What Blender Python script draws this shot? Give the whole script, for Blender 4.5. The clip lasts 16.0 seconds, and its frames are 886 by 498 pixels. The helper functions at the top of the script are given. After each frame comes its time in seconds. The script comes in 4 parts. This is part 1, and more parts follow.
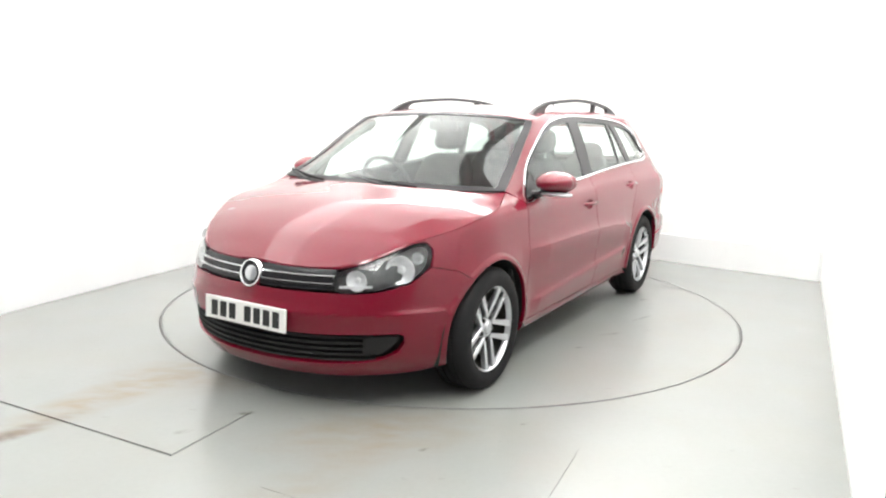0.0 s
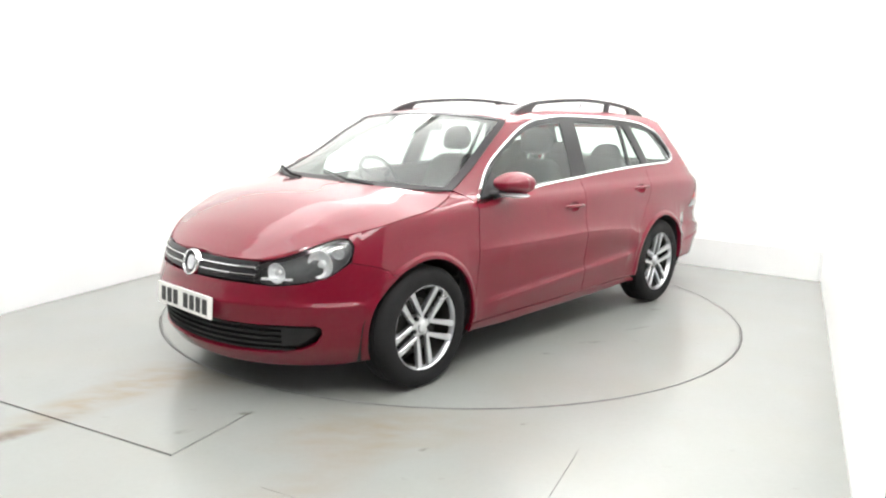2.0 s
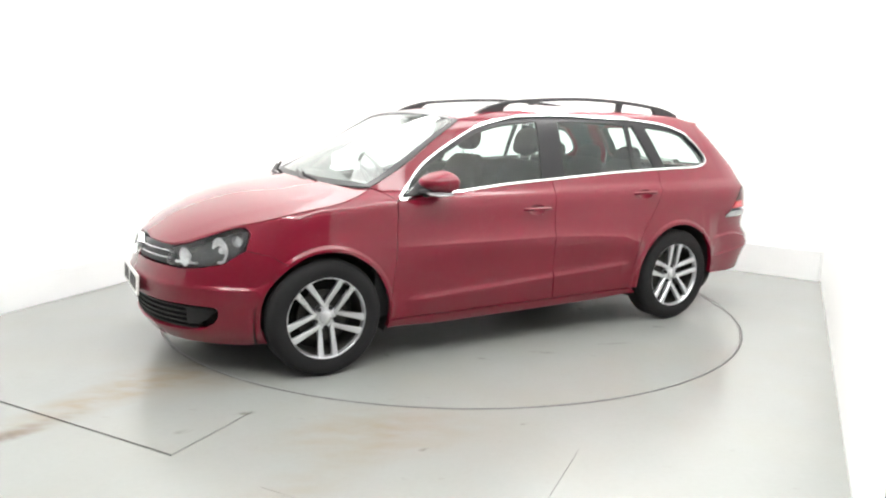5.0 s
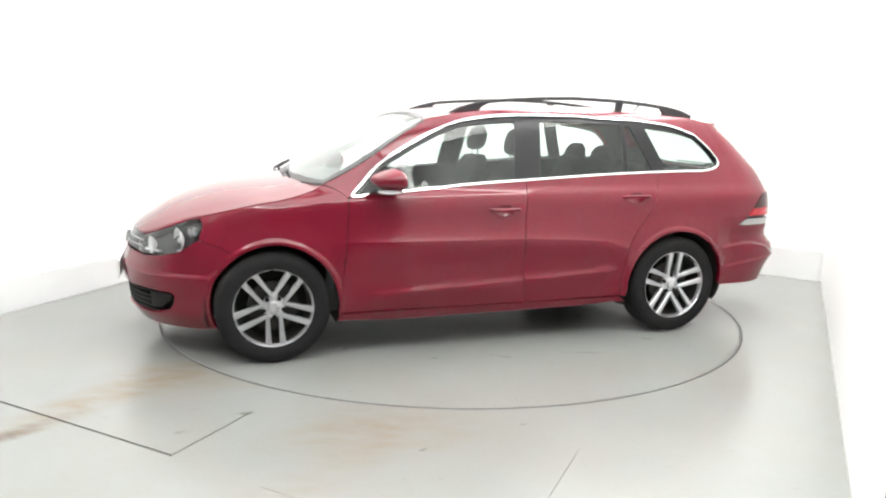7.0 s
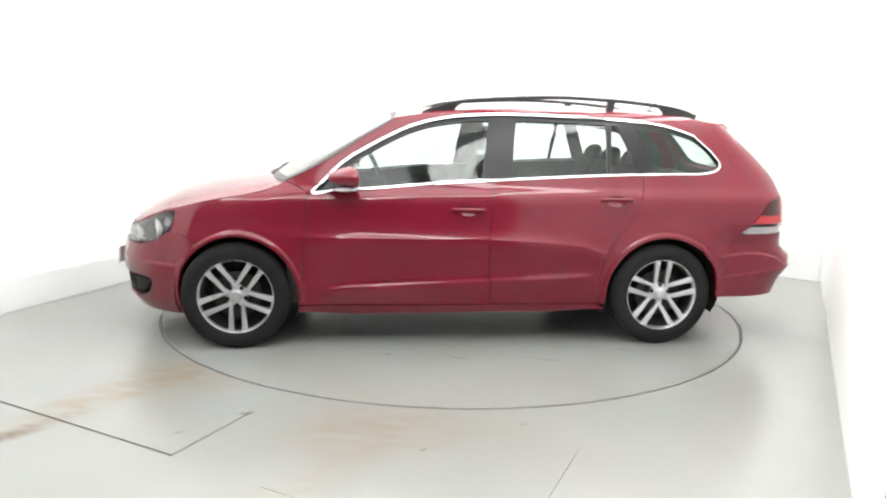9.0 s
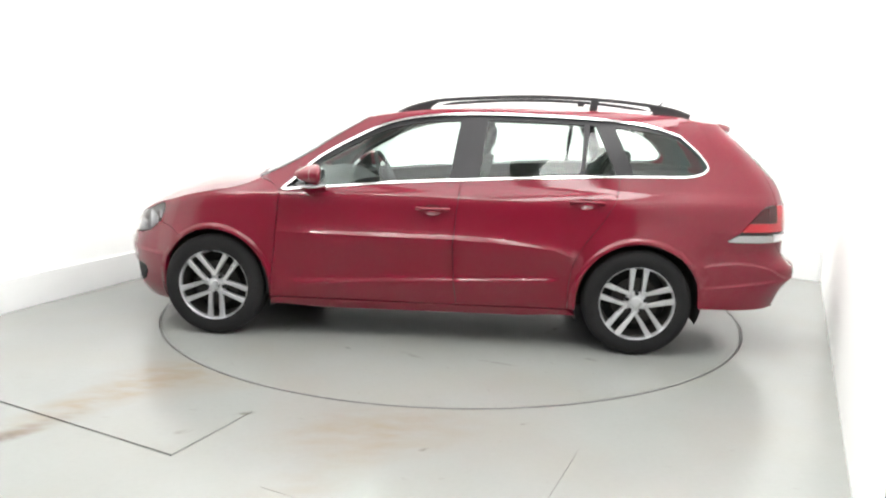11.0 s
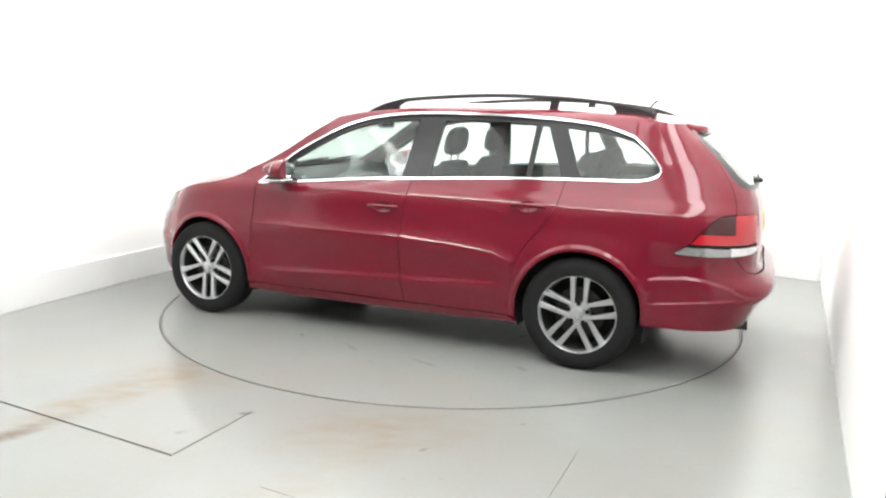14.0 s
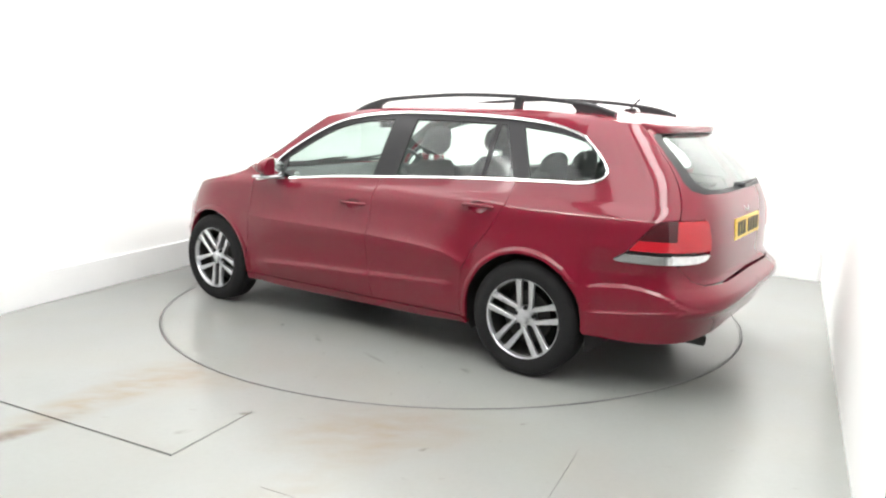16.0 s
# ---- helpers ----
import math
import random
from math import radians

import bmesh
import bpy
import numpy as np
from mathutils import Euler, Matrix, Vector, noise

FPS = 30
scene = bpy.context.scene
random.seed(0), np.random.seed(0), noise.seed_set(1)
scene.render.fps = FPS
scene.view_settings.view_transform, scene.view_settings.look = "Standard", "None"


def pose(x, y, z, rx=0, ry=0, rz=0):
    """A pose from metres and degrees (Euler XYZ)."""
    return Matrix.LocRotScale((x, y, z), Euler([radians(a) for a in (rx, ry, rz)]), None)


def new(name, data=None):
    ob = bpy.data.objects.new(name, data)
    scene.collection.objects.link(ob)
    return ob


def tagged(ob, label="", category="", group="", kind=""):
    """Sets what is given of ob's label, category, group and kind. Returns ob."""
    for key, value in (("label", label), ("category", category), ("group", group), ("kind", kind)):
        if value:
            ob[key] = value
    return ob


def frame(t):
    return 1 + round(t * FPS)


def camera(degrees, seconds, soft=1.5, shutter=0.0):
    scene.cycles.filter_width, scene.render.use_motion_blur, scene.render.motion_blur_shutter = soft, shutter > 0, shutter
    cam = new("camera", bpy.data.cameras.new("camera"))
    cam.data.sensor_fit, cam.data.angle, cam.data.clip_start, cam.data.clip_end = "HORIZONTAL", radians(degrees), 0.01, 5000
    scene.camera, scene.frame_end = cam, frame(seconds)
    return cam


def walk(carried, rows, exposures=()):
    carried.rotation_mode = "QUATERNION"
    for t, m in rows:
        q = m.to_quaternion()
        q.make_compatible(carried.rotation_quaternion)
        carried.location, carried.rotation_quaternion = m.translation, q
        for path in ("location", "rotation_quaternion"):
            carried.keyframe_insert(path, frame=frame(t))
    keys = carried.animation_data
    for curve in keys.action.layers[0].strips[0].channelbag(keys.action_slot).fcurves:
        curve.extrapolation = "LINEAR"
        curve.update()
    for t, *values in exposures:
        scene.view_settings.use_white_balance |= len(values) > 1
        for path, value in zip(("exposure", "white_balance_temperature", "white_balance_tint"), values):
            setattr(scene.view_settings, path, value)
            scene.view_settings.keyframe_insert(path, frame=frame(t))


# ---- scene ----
# ---------------------------------------------------------------- camera
cam = camera(62.386, 16.0, soft=2.2)
EYE = pose(0, -5.347, 1.3905, 90 - 10.4325, 0, 0.7768) @ pose(0, 0, 0, 0, 0, 1.2383)
walk(cam, [(0, EYE), (16.0, EYE)])

# ---------------------------------------------------------------- light
scene.view_settings.exposure = 0.2
world = bpy.data.worlds.new("studio_world")
scene.world = world
world.use_nodes = True
world.node_tree.nodes["Background"].inputs[0].default_value = (1, 1, 1, 1)
world.node_tree.nodes["Background"].inputs[1].default_value = 0.05
PANEL_POWER = {-1: 2.1, 1: 3.4}       # ceiling panels: near side, far side
STRIP_POWER = {0: 3.2, 1: 10.0, 2: 7.5, 3: 2.9}    # added wall washers: back, far side, by the camera, near side


# ---------------------------------------------------------------- materials
def mat(name, color, rough=.5, metal=0.0, coat=0.0, vary=.08, scale=6.0, fine=90.0, bump=0.0, transmission=0.0, ior=1.5, emit=None, power=0.0):
    """A surface with colour and gloss varied at two scales and an optional fine relief."""
    m = bpy.data.materials.new(name)
    m.use_nodes = True
    nt = m.node_tree
    b = nt.nodes["Principled BSDF"]
    b.inputs["Metallic"].default_value, b.inputs["IOR"].default_value = metal, ior
    b.inputs["Coat Weight"].default_value, b.inputs["Coat Roughness"].default_value = coat, .03
    b.inputs["Transmission Weight"].default_value = transmission
    b.inputs["Base Color"].default_value = (*color, 1)
    b.inputs["Roughness"].default_value = rough
    if emit:
        b.inputs["Emission Color"].default_value, b.inputs["Emission Strength"].default_value = (*emit, 1), power
    if vary:
        tc = nt.nodes.new("ShaderNodeTexCoord")
        big, small = nt.nodes.new("ShaderNodeTexNoise"), nt.nodes.new("ShaderNodeTexNoise")
        for n, sc in ((big, scale), (small, fine)):
            n.inputs["Scale"].default_value, n.inputs["Detail"].default_value = sc, 4
            nt.links.new(tc.outputs["Object"], n.inputs["Vector"])
        mix = nt.nodes.new("ShaderNodeMath")
        mix.operation = "MULTIPLY_ADD"
        mix.inputs[1].default_value = .35
        nt.links.new(small.outputs["Fac"], mix.inputs[0])
        nt.links.new(big.outputs["Fac"], mix.inputs[2])
        ramp = nt.nodes.new("ShaderNodeMapRange")
        ramp.inputs["From Min"].default_value, ramp.inputs["From Max"].default_value = .4, .95
        ramp.inputs["To Min"].default_value, ramp.inputs["To Max"].default_value = 1 - vary, 1 + vary
        nt.links.new(mix.outputs[0], ramp.inputs["Value"])
        for sock, base in (("Base Color", color), ("Roughness", rough)):
            if sock == "Roughness":
                mul = nt.nodes.new("ShaderNodeMath")
                mul.operation = "MULTIPLY"
                mul.inputs[1].default_value = base
                nt.links.new(ramp.outputs[0], mul.inputs[0])
                nt.links.new(mul.outputs[0], b.inputs[sock])
            else:
                mul = nt.nodes.new("ShaderNodeVectorMath")
                mul.operation = "SCALE"
                mul.inputs[0].default_value = base
                nt.links.new(ramp.outputs[0], mul.inputs["Scale"])
                nt.links.new(mul.outputs[0], b.inputs[sock])
        if bump:
            bp = nt.nodes.new("ShaderNodeBump")
            bp.inputs["Strength"].default_value, bp.inputs["Distance"].default_value = bump, .002
            nt.links.new(small.outputs["Fac"], bp.inputs["Height"])
            nt.links.new(bp.outputs[0], b.inputs["Normal"])
    return m


def floor_mat(name, streak):
    """Pale grey painted floor with rust-brown drifts and dark scuffs."""
    m = mat(name, (.246, .257, .246), .24, vary=.05, scale=1.1, fine=40, bump=.04)
    nt = m.node_tree
    b = nt.nodes["Principled BSDF"]
    b.inputs["Coat Weight"].default_value, b.inputs["Coat Roughness"].default_value = .2, .20
    tc = nt.nodes.new("ShaderNodeTexCoord")
    old = b.inputs["Base Color"].links[0].from_socket

    def tint(color, fac):
        nonlocal old
        mx = nt.nodes.new("ShaderNodeMix")
        mx.data_type = "RGBA"
        mx.inputs["B"].default_value = (*color, 1)
        nt.links.new(fac, mx.inputs["Factor"])
        nt.links.new(old, mx.inputs["A"])
        old = mx.outputs["Result"]
        nt.links.new(old, b.inputs["Base Color"])

    def maths(op, a, c):
        n = nt.nodes.new("ShaderNodeMath")
        n.operation, n.use_clamp = op, op != "SUBTRACT"
        for i, v in enumerate((a, c)):
            if isinstance(v, (int, float)):
                n.inputs[i].default_value = v
            else:
                nt.links.new(v, n.inputs[i])
        return n.outputs[0]

    def cloud(scale, lo, hi, stretch=(1, 1, 1), turn=0.0, at=(0, 0, 0)):
        mp, n, r = nt.nodes.new("ShaderNodeMapping"), nt.nodes.new("ShaderNodeTexNoise"), nt.nodes.new("ShaderNodeMapRange")
        mp.inputs["Scale"].default_value, mp.inputs["Rotation"].default_value = stretch, (0, 0, turn)
        mp.inputs["Location"].default_value = at
        n.inputs["Scale"].default_value, n.inputs["Detail"].default_value = scale, 6
        r.inputs["From Min"].default_value, r.inputs["From Max"].default_value = lo, hi
        nt.links.new(tc.outputs["Object"], mp.inputs["Vector"])
        nt.links.new(mp.outputs[0], n.inputs["Vector"])
        nt.links.new(n.outputs["Fac"], r.inputs["Value"])
        return r.outputs[0]

    def blob(x, y, rx, ry, turn, soft):
        """A soft oval patch of wear."""
        mp, g, r = nt.nodes.new("ShaderNodeMapping"), nt.nodes.new("ShaderNodeVectorMath"), nt.nodes.new("ShaderNodeMapRange")
        mp.vector_type = "TEXTURE"
        mp.inputs["Location"].default_value, mp.inputs["Rotation"].default_value = (x, y, 0), (0, 0, turn)
        mp.inputs["Scale"].default_value = (rx, ry, 1)
        g.operation = "LENGTH"
        r.inputs["From Min"].default_value, r.inputs["From Max"].default_value = 1.0, soft
        nt.links.new(tc.outputs["Object"], mp.inputs["Vector"])
        nt.links.new(mp.outputs[0], g.inputs[0])
        nt.links.new(g.outputs["Value"], r.inputs["Value"])
        return r.outputs[0]

    tint((.25, .24, .20), maths("MULTIPLY", cloud(1.7, .45, .75), .35))
    if streak:
        wear = cloud(5.0, .25, .7, (1, 2.5, 1), -1.1)
        for x, y, rx, ry, turn, k in ((-1.66, -1.95, .75, .20, 1.05, .85), (-1.88, -2.44, .38, .08, .95, .95), (-.32, -2.3, .60, .34, .3, .6), (-1.25, -1.60, .7, .35, .4, .6), (-.5, -2.75, .5, .18, .9, .3)):
            tint((.13, .10, .065) if k > .9 else (.22, .165, .10), maths("MULTIPLY", maths("MULTIPLY", blob(x, y, rx, ry, turn, .2), wear), k))
        for x, y, r in ((-.10, -2.47, .035), (-1.16, -2.36, .05), (-1.9, -2.47, .12), (-.95, -2.15, .06), (.35, -2.18, .03)):
            tint((.10, .09, .075), maths("MULTIPLY", maths("MULTIPLY", blob(x, y, r, r * .5, .5, .1), cloud(24.0, .35, .6)), .7))
    else:
        for x, y, rx, ry in ((1.05, -.75, .12, .025), (.8, -1.05, .06, .02), (-.9, .8, .16, .03), (.3, -1.3, .05, .02), (-.4, 1.2, .10, .03), (1.5, .2, .07, .03), (-1.3, -.5, .10, .02), (.1, .9, .2, .05), (1.35, -.35, .16, .02), (-.2, -1.05, .22, .03), (.9, .35, .18, .03)):
            tint((.09, .085, .075), maths("MULTIPLY", maths("MULTIPLY", blob(x, y, rx, ry, .4 + 2.3 * x - y, .1), cloud(18.0, .38, .66)), .6))
    tint((.13, .125, .11), maths("MULTIPLY", cloud(9.0, .68, .82, (1, 3, 1), .6), .5))
    return m


M_FLOOR, M_DISC = floor_mat("painted_floor", True), floor_mat("painted_disc", False)
M_WALL = mat("white_wall_paint", (.86, .87, .86), .6, vary=.02, scale=.8, fine=60, bump=.05)
M_SKIRT = mat("pale_skirting_paint", (.78, .79, .79), .45, vary=.04, scale=2)
M_GAP = mat("dark_joint", (.05, .05, .045), .8)
M_LIGHT = {k: mat("light_diffuser", (.9, .9, .9), .5, vary=0, emit=(1.0, .99, .97), power=p) for k, p in PANEL_POWER.items()}
M_STRIP = {k: mat("strip_diffuser", (.9, .9, .9), .5, vary=0, emit=(1.0, .99, .97), power=p) for k, p in STRIP_POWER.items()}
M_PAINT = mat("red_metallic_paint", (.150, .0009, .0135), .42, 0.0, coat=.9, vary=.04, scale=3, fine=900)
M_PAINT.node_tree.nodes["Principled BSDF"].inputs["Specular IOR Level"].default_value = .08
M_PAINT.node_tree.nodes["Principled BSDF"].inputs["Coat Roughness"].default_value = .085
M_PAINT.node_tree.nodes["Principled BSDF"].inputs["Coat IOR"].default_value = 1.54
M_BLACK = mat("satin_black_plastic", (.014, .014, .016), .45, vary=.15, fine=300, bump=.15)
M_GLOSS = mat("gloss_black_trim", (.008, .008, .010), .30, vary=.1)
M_GLOSS.node_tree.nodes["Principled BSDF"].inputs["Specular IOR Level"].default_value = .35
M_RUBBER = mat("tyre_rubber", (.015, .015, .0155), .85, vary=.2, fine=160, bump=.25)
M_RUBBER.node_tree.nodes["Principled BSDF"].inputs["Specular IOR Level"].default_value = .2
M_CHROME = mat("bright_chrome", (.86, .87, .88), .10, 1.0, vary=.04)
M_ALLOY = mat("silver_alloy", (.60, .61, .63), .28, .85, vary=.05, fine=250)
# dark metal of brakes and pipe, also the painted shade inside the rims
M_DARKMETAL = mat("dark_brake_and_rim_shade_metal", (.045, .043, .04), .55, .6, vary=.2)
M_LINER = mat("wheel_well_liner", (.012, .012, .012), .9, vary=.2)
M_CLOTH = mat("charcoal_seat_cloth", (.018, .0185, .020), .9, vary=.15, scale=20, fine=400, bump=.4)
M_TRIM = mat("grey_interior_plastic", (.016, .017, .018), .6, vary=.1, fine=300, bump=.2)
M_HEAD = mat("pale_headlining", (.33, .33, .31), .9, vary=.05, fine=300, bump=.2)
M_GLASS = mat("tinted_glass", (.84, .935, .90), 0.0, vary=0, transmission=1.0, ior=1.36)
M_LENS = mat("clear_lens", (.97, .98, .98), .02, vary=0, transmission=1.0, ior=1.4)
M_RED = mat("red_lens", (.42, .006, .016), .10, vary=.05, coat=.6)
M_DARKRED = mat("smoked_red_lens", (.045, .004, .007), .10, vary=.05, coat=.1)
M_SMOKE = mat("smoked_grey_lens", (.42, .42, .43), .14, .85, vary=.1, scale=40)
M_CLEAR = mat("frosted_clear_lens", (.52, .53, .55), .15, .5, vary=.12, scale=40)
M_PLATE = mat("white_plate", (.80, .80, .77), .35, vary=.03)
M_YELLOW = mat("yellow_plate", (.80, .55, .06), .35, vary=.03)
M_SILVERED = mat("dark_lamp_housing", (.09, .093, .095), .32, .5, vary=.15, scale=30)
# grey for walls out of view, picked to darken what the car reflects
M_UNSEENWALL = mat("unseen_dark_wall", (.17, .17, .17), .6, vary=.03, scale=.8, fine=60, bump=.05)
M_STEEL = mat("worn_steel", (.16, .165, .16), .5, .4, vary=.2, scale=8)
M_REFLECT = mat("bright_reflector", (.80, .81, .82), .32, .35, vary=.12, scale=40)
M_INK = mat("black_ink", (.01, .01, .01), .5, vary=.1)
# ---------------------------------------------------------------- body shape
# car space: x forward from mid-wheelbase, y to the nearside, z up from the ground
AXLE, WHEEL_R, ARCH_R = 1.289, 0.316, 0.358


def curve(table):
    """A smooth function through (a, b) pairs (monotone cubic)."""
    pts = sorted(table)
    xs, ys = np.array([p[0] for p in pts], float), np.array([p[1] for p in pts], float)
    h, dl = np.diff(xs), np.diff(ys) / np.diff(xs)
    m = np.concatenate([[dl[0]], (dl[:-1] + dl[1:]) / 2, [dl[-1]]])
    for i in range(1, len(m) - 1):
        m[i] = 0 if dl[i - 1] * dl[i] <= 0 else 2 * dl[i - 1] * dl[i] / (dl[i - 1] + dl[i])

    def f(a):
        a = np.clip(np.asarray(a, float), xs[0], xs[-1])
        i = np.clip(np.searchsorted(xs, a, "right") - 1, 0, len(h) - 1)
        t = (a - xs[i]) / h[i]
        return ((2 * t**3 - 3 * t**2 + 1) * ys[i] + (t**3 - 2 * t**2 + t) * h[i] * m[i]
                + (3 * t**2 - 2 * t**3) * ys[i + 1] + (t**3 - t**2) * h[i] * m[i + 1])
    return f


half_width = curve([(.15, .80), (.21, .842), (.27, .864), (.34, .875), (.42, .881), (.50, .886), (.60, .889), (.66, .887),
                    (.72, .881), (.78, .874), (.86, .867), (.92, .850), (.955, .822), (1.0, .800), (1.2, .718), (1.33, .656), (1.39, .612), (1.42, .565), (1.44, .51)])
nose_x = curve([(.15, 2.03), (.20, 2.065), (.26, 2.10), (.36, 2.112), (.45, 2.122), (.48, 2.124), (.52, 2.110), (.56, 2.098), (.60, 2.083), (.64, 2.072), (.70, 2.035), (.80, 1.965), (1.0, 1.8)])
tail_x = curve([(.15, -2.10), (.22, -2.14), (.30, -2.170), (.36, -2.195), (.42, -2.228), (.455, -2.262), (.50, -2.286), (.53, -2.284), (.552, -2.265), (.575, -2.236), (.60, -2.207), (.63, -2.196), (.75, -2.195), (.90, -2.185),
                (.97, -2.170), (1.04, -2.138), (1.13, -2.060), (1.25, -1.928), (1.317, -1.848), (1.38, -1.788), (1.44, -1.745)])
hood_edge = curve([(1.0, .985), (1.06, .954), (1.12, .934), (1.21, .912), (1.42, .885), (1.56, .860), (1.64, .842), (1.75, .817), (1.86, .796), (1.98, .763), (2.2, .702), (2.4, .692), (2.65, .690)])  # by u
FRONT_S, REAR_S, FRONT_N, REAR_N = 1.2, -1.5, 2.25, 4.8


def arc_table(a, w, n):
    th = np.linspace(0, np.pi / 2, 2000)
    x, y = a * np.sin(th) ** (2 / n), w * np.cos(th) ** (2 / n)
    s = np.concatenate([[0], np.cumsum(np.hypot(np.diff(x), np.diff(y)))])
    return s, th


FRONT_ARC, REAR_ARC = arc_table(.93, .86, FRONT_N), arc_table(.75, .86, REAR_N)
U_FRONT, U_REAR = FRONT_S + FRONT_ARC[0][-1], REAR_S - REAR_ARC[0][-1]


def rear_step(u, k):
    """Heights of the two creases that run round the rear bumper and meet at its corner."""
    if k:
        return np.interp(u, (-2.9, -2.25, -2.04, -1.9, -1.7), (.484, .472, .468, .448, .420))
    return np.interp(u, (-2.9, -2.25, -2.14, -2.08, -2.02, -1.93, -1.85, -1.70, -1.60), (.484, .474, .478, .500, .542, .566, .571, .556, .535))


def crease_z(u):
    """Height of the shoulder crease, which dips towards the rear arch."""
    return np.interp(u, (-.95, -.867, -.785, -.56, -.2, .54, 1.0), (.570, .590, .622, .645, .662, .669, .672))


def skin(u, z):
    """The body's side, wrapped round nose and tail: u runs along the outline (equal to x on the flanks), z is the height."""
    u, z = np.broadcast_arrays(np.asarray(u, float), np.asarray(z, float))
    w = half_width(z)
    # shelf along the bumpers, above their widest line
    t = np.clip((z - .478) / .026, 0, 1)
    q, r = np.clip((z - rear_step(u, 0)) / .016, 0, 1), np.clip((z - rear_step(u, 1)) / .016, 0, 1)
    w = w - .018 * t * t * (3 - 2 * t) * np.clip((u - 1.60) / .12, 0, 1) * np.clip((2.05 - u) / .2, 0, 1) - (.015 * q * q * (3 - 2 * q) + .009 * r * r * (3 - 2 * r)) * np.clip((-u - 1.60) / .12, 0, 1) * np.clip((.75 - z) / .1, 0, 1)
    thf = np.interp(u - FRONT_S, *FRONT_ARC)
    thr = np.interp(REAR_S - u, *REAR_ARC)
    x = np.where(u > FRONT_S, FRONT_S + (nose_x(z) - FRONT_S) * np.sin(thf) ** (2 / FRONT_N),
                 np.where(u < REAR_S, REAR_S + (tail_x(z) - REAR_S) * np.sin(thr) ** (2 / REAR_N), u))
    y = w * np.where(u > FRONT_S, np.cos(thf) ** (2 / FRONT_N), np.where(u < REAR_S, np.cos(thr) ** (2 / REAR_N), 1.0))
    # plan taper of the cabin towards the screen pillars and tail
    up = np.clip((z - .9) / .25, 0, 1)
    y = y - up * .05 * np.clip((u - .1) / .8, 0, 1) ** 2 * (u < 1.3) - up * .027 * np.clip((-u - .9) / .9, 0, 1) ** 2 * (y > .3)
    # wing tops rounded over towards the bonnet
    top = np.clip((z - hood_edge(u) + .10) / .10, 0, 1.1)
    y = y - .014 * top**2 * np.clip((u - .95) / .15, 0, 1) * np.clip((2.15 - u) / .2, 0, 1)
    # flared wheel-arch lips
    for c in (AXLE, -AXLE):
        r = np.hypot(u - c, z - WHEEL_R)
        y = y + .011 * np.exp(-((r - .36) / .085) ** 2) * np.clip((y - .5) / .3, 0, 1)
        t = np.clip((.396 - r) / .024, 0, 1)
        y = y + .010 * t * t * (3 - 2 * t) * np.clip((y - .5) / .3, 0, 1)
    # rising rubbing ridge low on the doors
    zc = .392 - .047 * u
    ends = np.clip((.82 - u) / .12, 0, 1) * np.clip((u + .86) / .08, 0, 1)
    y = y + .014 * ends * np.where(z > zc, np.exp(-((z - zc) / .020) ** 2), np.exp(-((z - zc) / .06) ** 2))
    # shoulder crease along the doors: leaning in above, undercut below
    ends = np.clip((.98 - u) / .35, 0, 1) * np.clip((u + .96) / .06, 0, 1)
    d = z - crease_z(u)
    y = y + ends * np.where(d > 0, .021 * np.exp(-np.maximum(d, 0) / .038), .021 * np.exp(-(d / .11) ** 2))
    return np.stack([x, y, z], -1)


hood_mid = curve([(.85, 1.03), (1.0, 1.008), (1.15, .988), (1.3, .964), (1.5, .934), (1.68, .884), (1.86, .808), (1.95, .751), (2.01, .713), (2.04, .694), (2.06, .690)])  # by x
roof_mid = curve([(.42, 1.385), (.30, 1.408), (0, 1.446), (-.5, 1.466), (-1.0, 1.458), (-1.4, 1.436), (-1.6, 1.414), (-1.70, 1.396), (-1.75, 1.384), (-1.80, 1.366)])  # by x
roof_edge = curve([(.42, 1.352), (.30, 1.374), (0, 1.414), (-.5, 1.434), (-1.0, 1.426), (-1.5, 1.400), (-1.9, 1.370), (-2.2, 1.362), (-2.9, 1.362)])  # by u

# ---------------------------------------------------------------- builders
def obj(name, verts, faces, material, parent=None, label="", normals=None, smooth=True):
    me = bpy.data.meshes.new(name)
    me.from_pydata([tuple(v) for v in verts], [], [tuple(int(i) for i in f) for f in faces])
    me.materials.append(material)
    if smooth:
        me.shade_smooth()
    if normals is not None:
        me.normals_split_custom_set_from_vertices([tuple(n) for n in normals])
    ob = new(name, me)
    if parent:
        ob.parent = parent
    if label:
        tagged(ob, label)
    return ob


def part(name, bm, material, parent, label="", smooth=None):
    """One bmesh as one mesh object. smooth: the crease angle in degrees."""
    me = bpy.data.meshes.new(name)
    bmesh.ops.recalc_face_normals(bm, faces=bm.faces)
    if smooth:
        for e in bm.edges:
            e.smooth = not (len(e.link_faces) == 2 and e.calc_face_angle(0) > radians(smooth))
        for f in bm.faces:
            f.smooth = True
    bm.to_mesh(me)
    bm.free()
    me.materials.append(material)
    ob = new(name, me)
    ob.parent = parent
    if label:
        tagged(ob, label)
    return ob


def box(size, m=Matrix(), bevel=0.0, segs=2, bm=None):
    own = bmesh.new()
    bmesh.ops.create_cube(own, size=1, matrix=Matrix.Diagonal((*size, 1)))
    if bevel:
        bmesh.ops.bevel(own, geom=own.edges[:], offset=bevel, segments=segs, affect="EDGES", profile=.5)
    bmesh.ops.transform(own, matrix=m, verts=own.verts)
    if bm is None:
        return own
    tmp = bpy.data.meshes.new("tmp")
    own.to_mesh(tmp)
    own.free()
    bm.from_mesh(tmp)
    bpy.data.meshes.remove(tmp)
    return bm


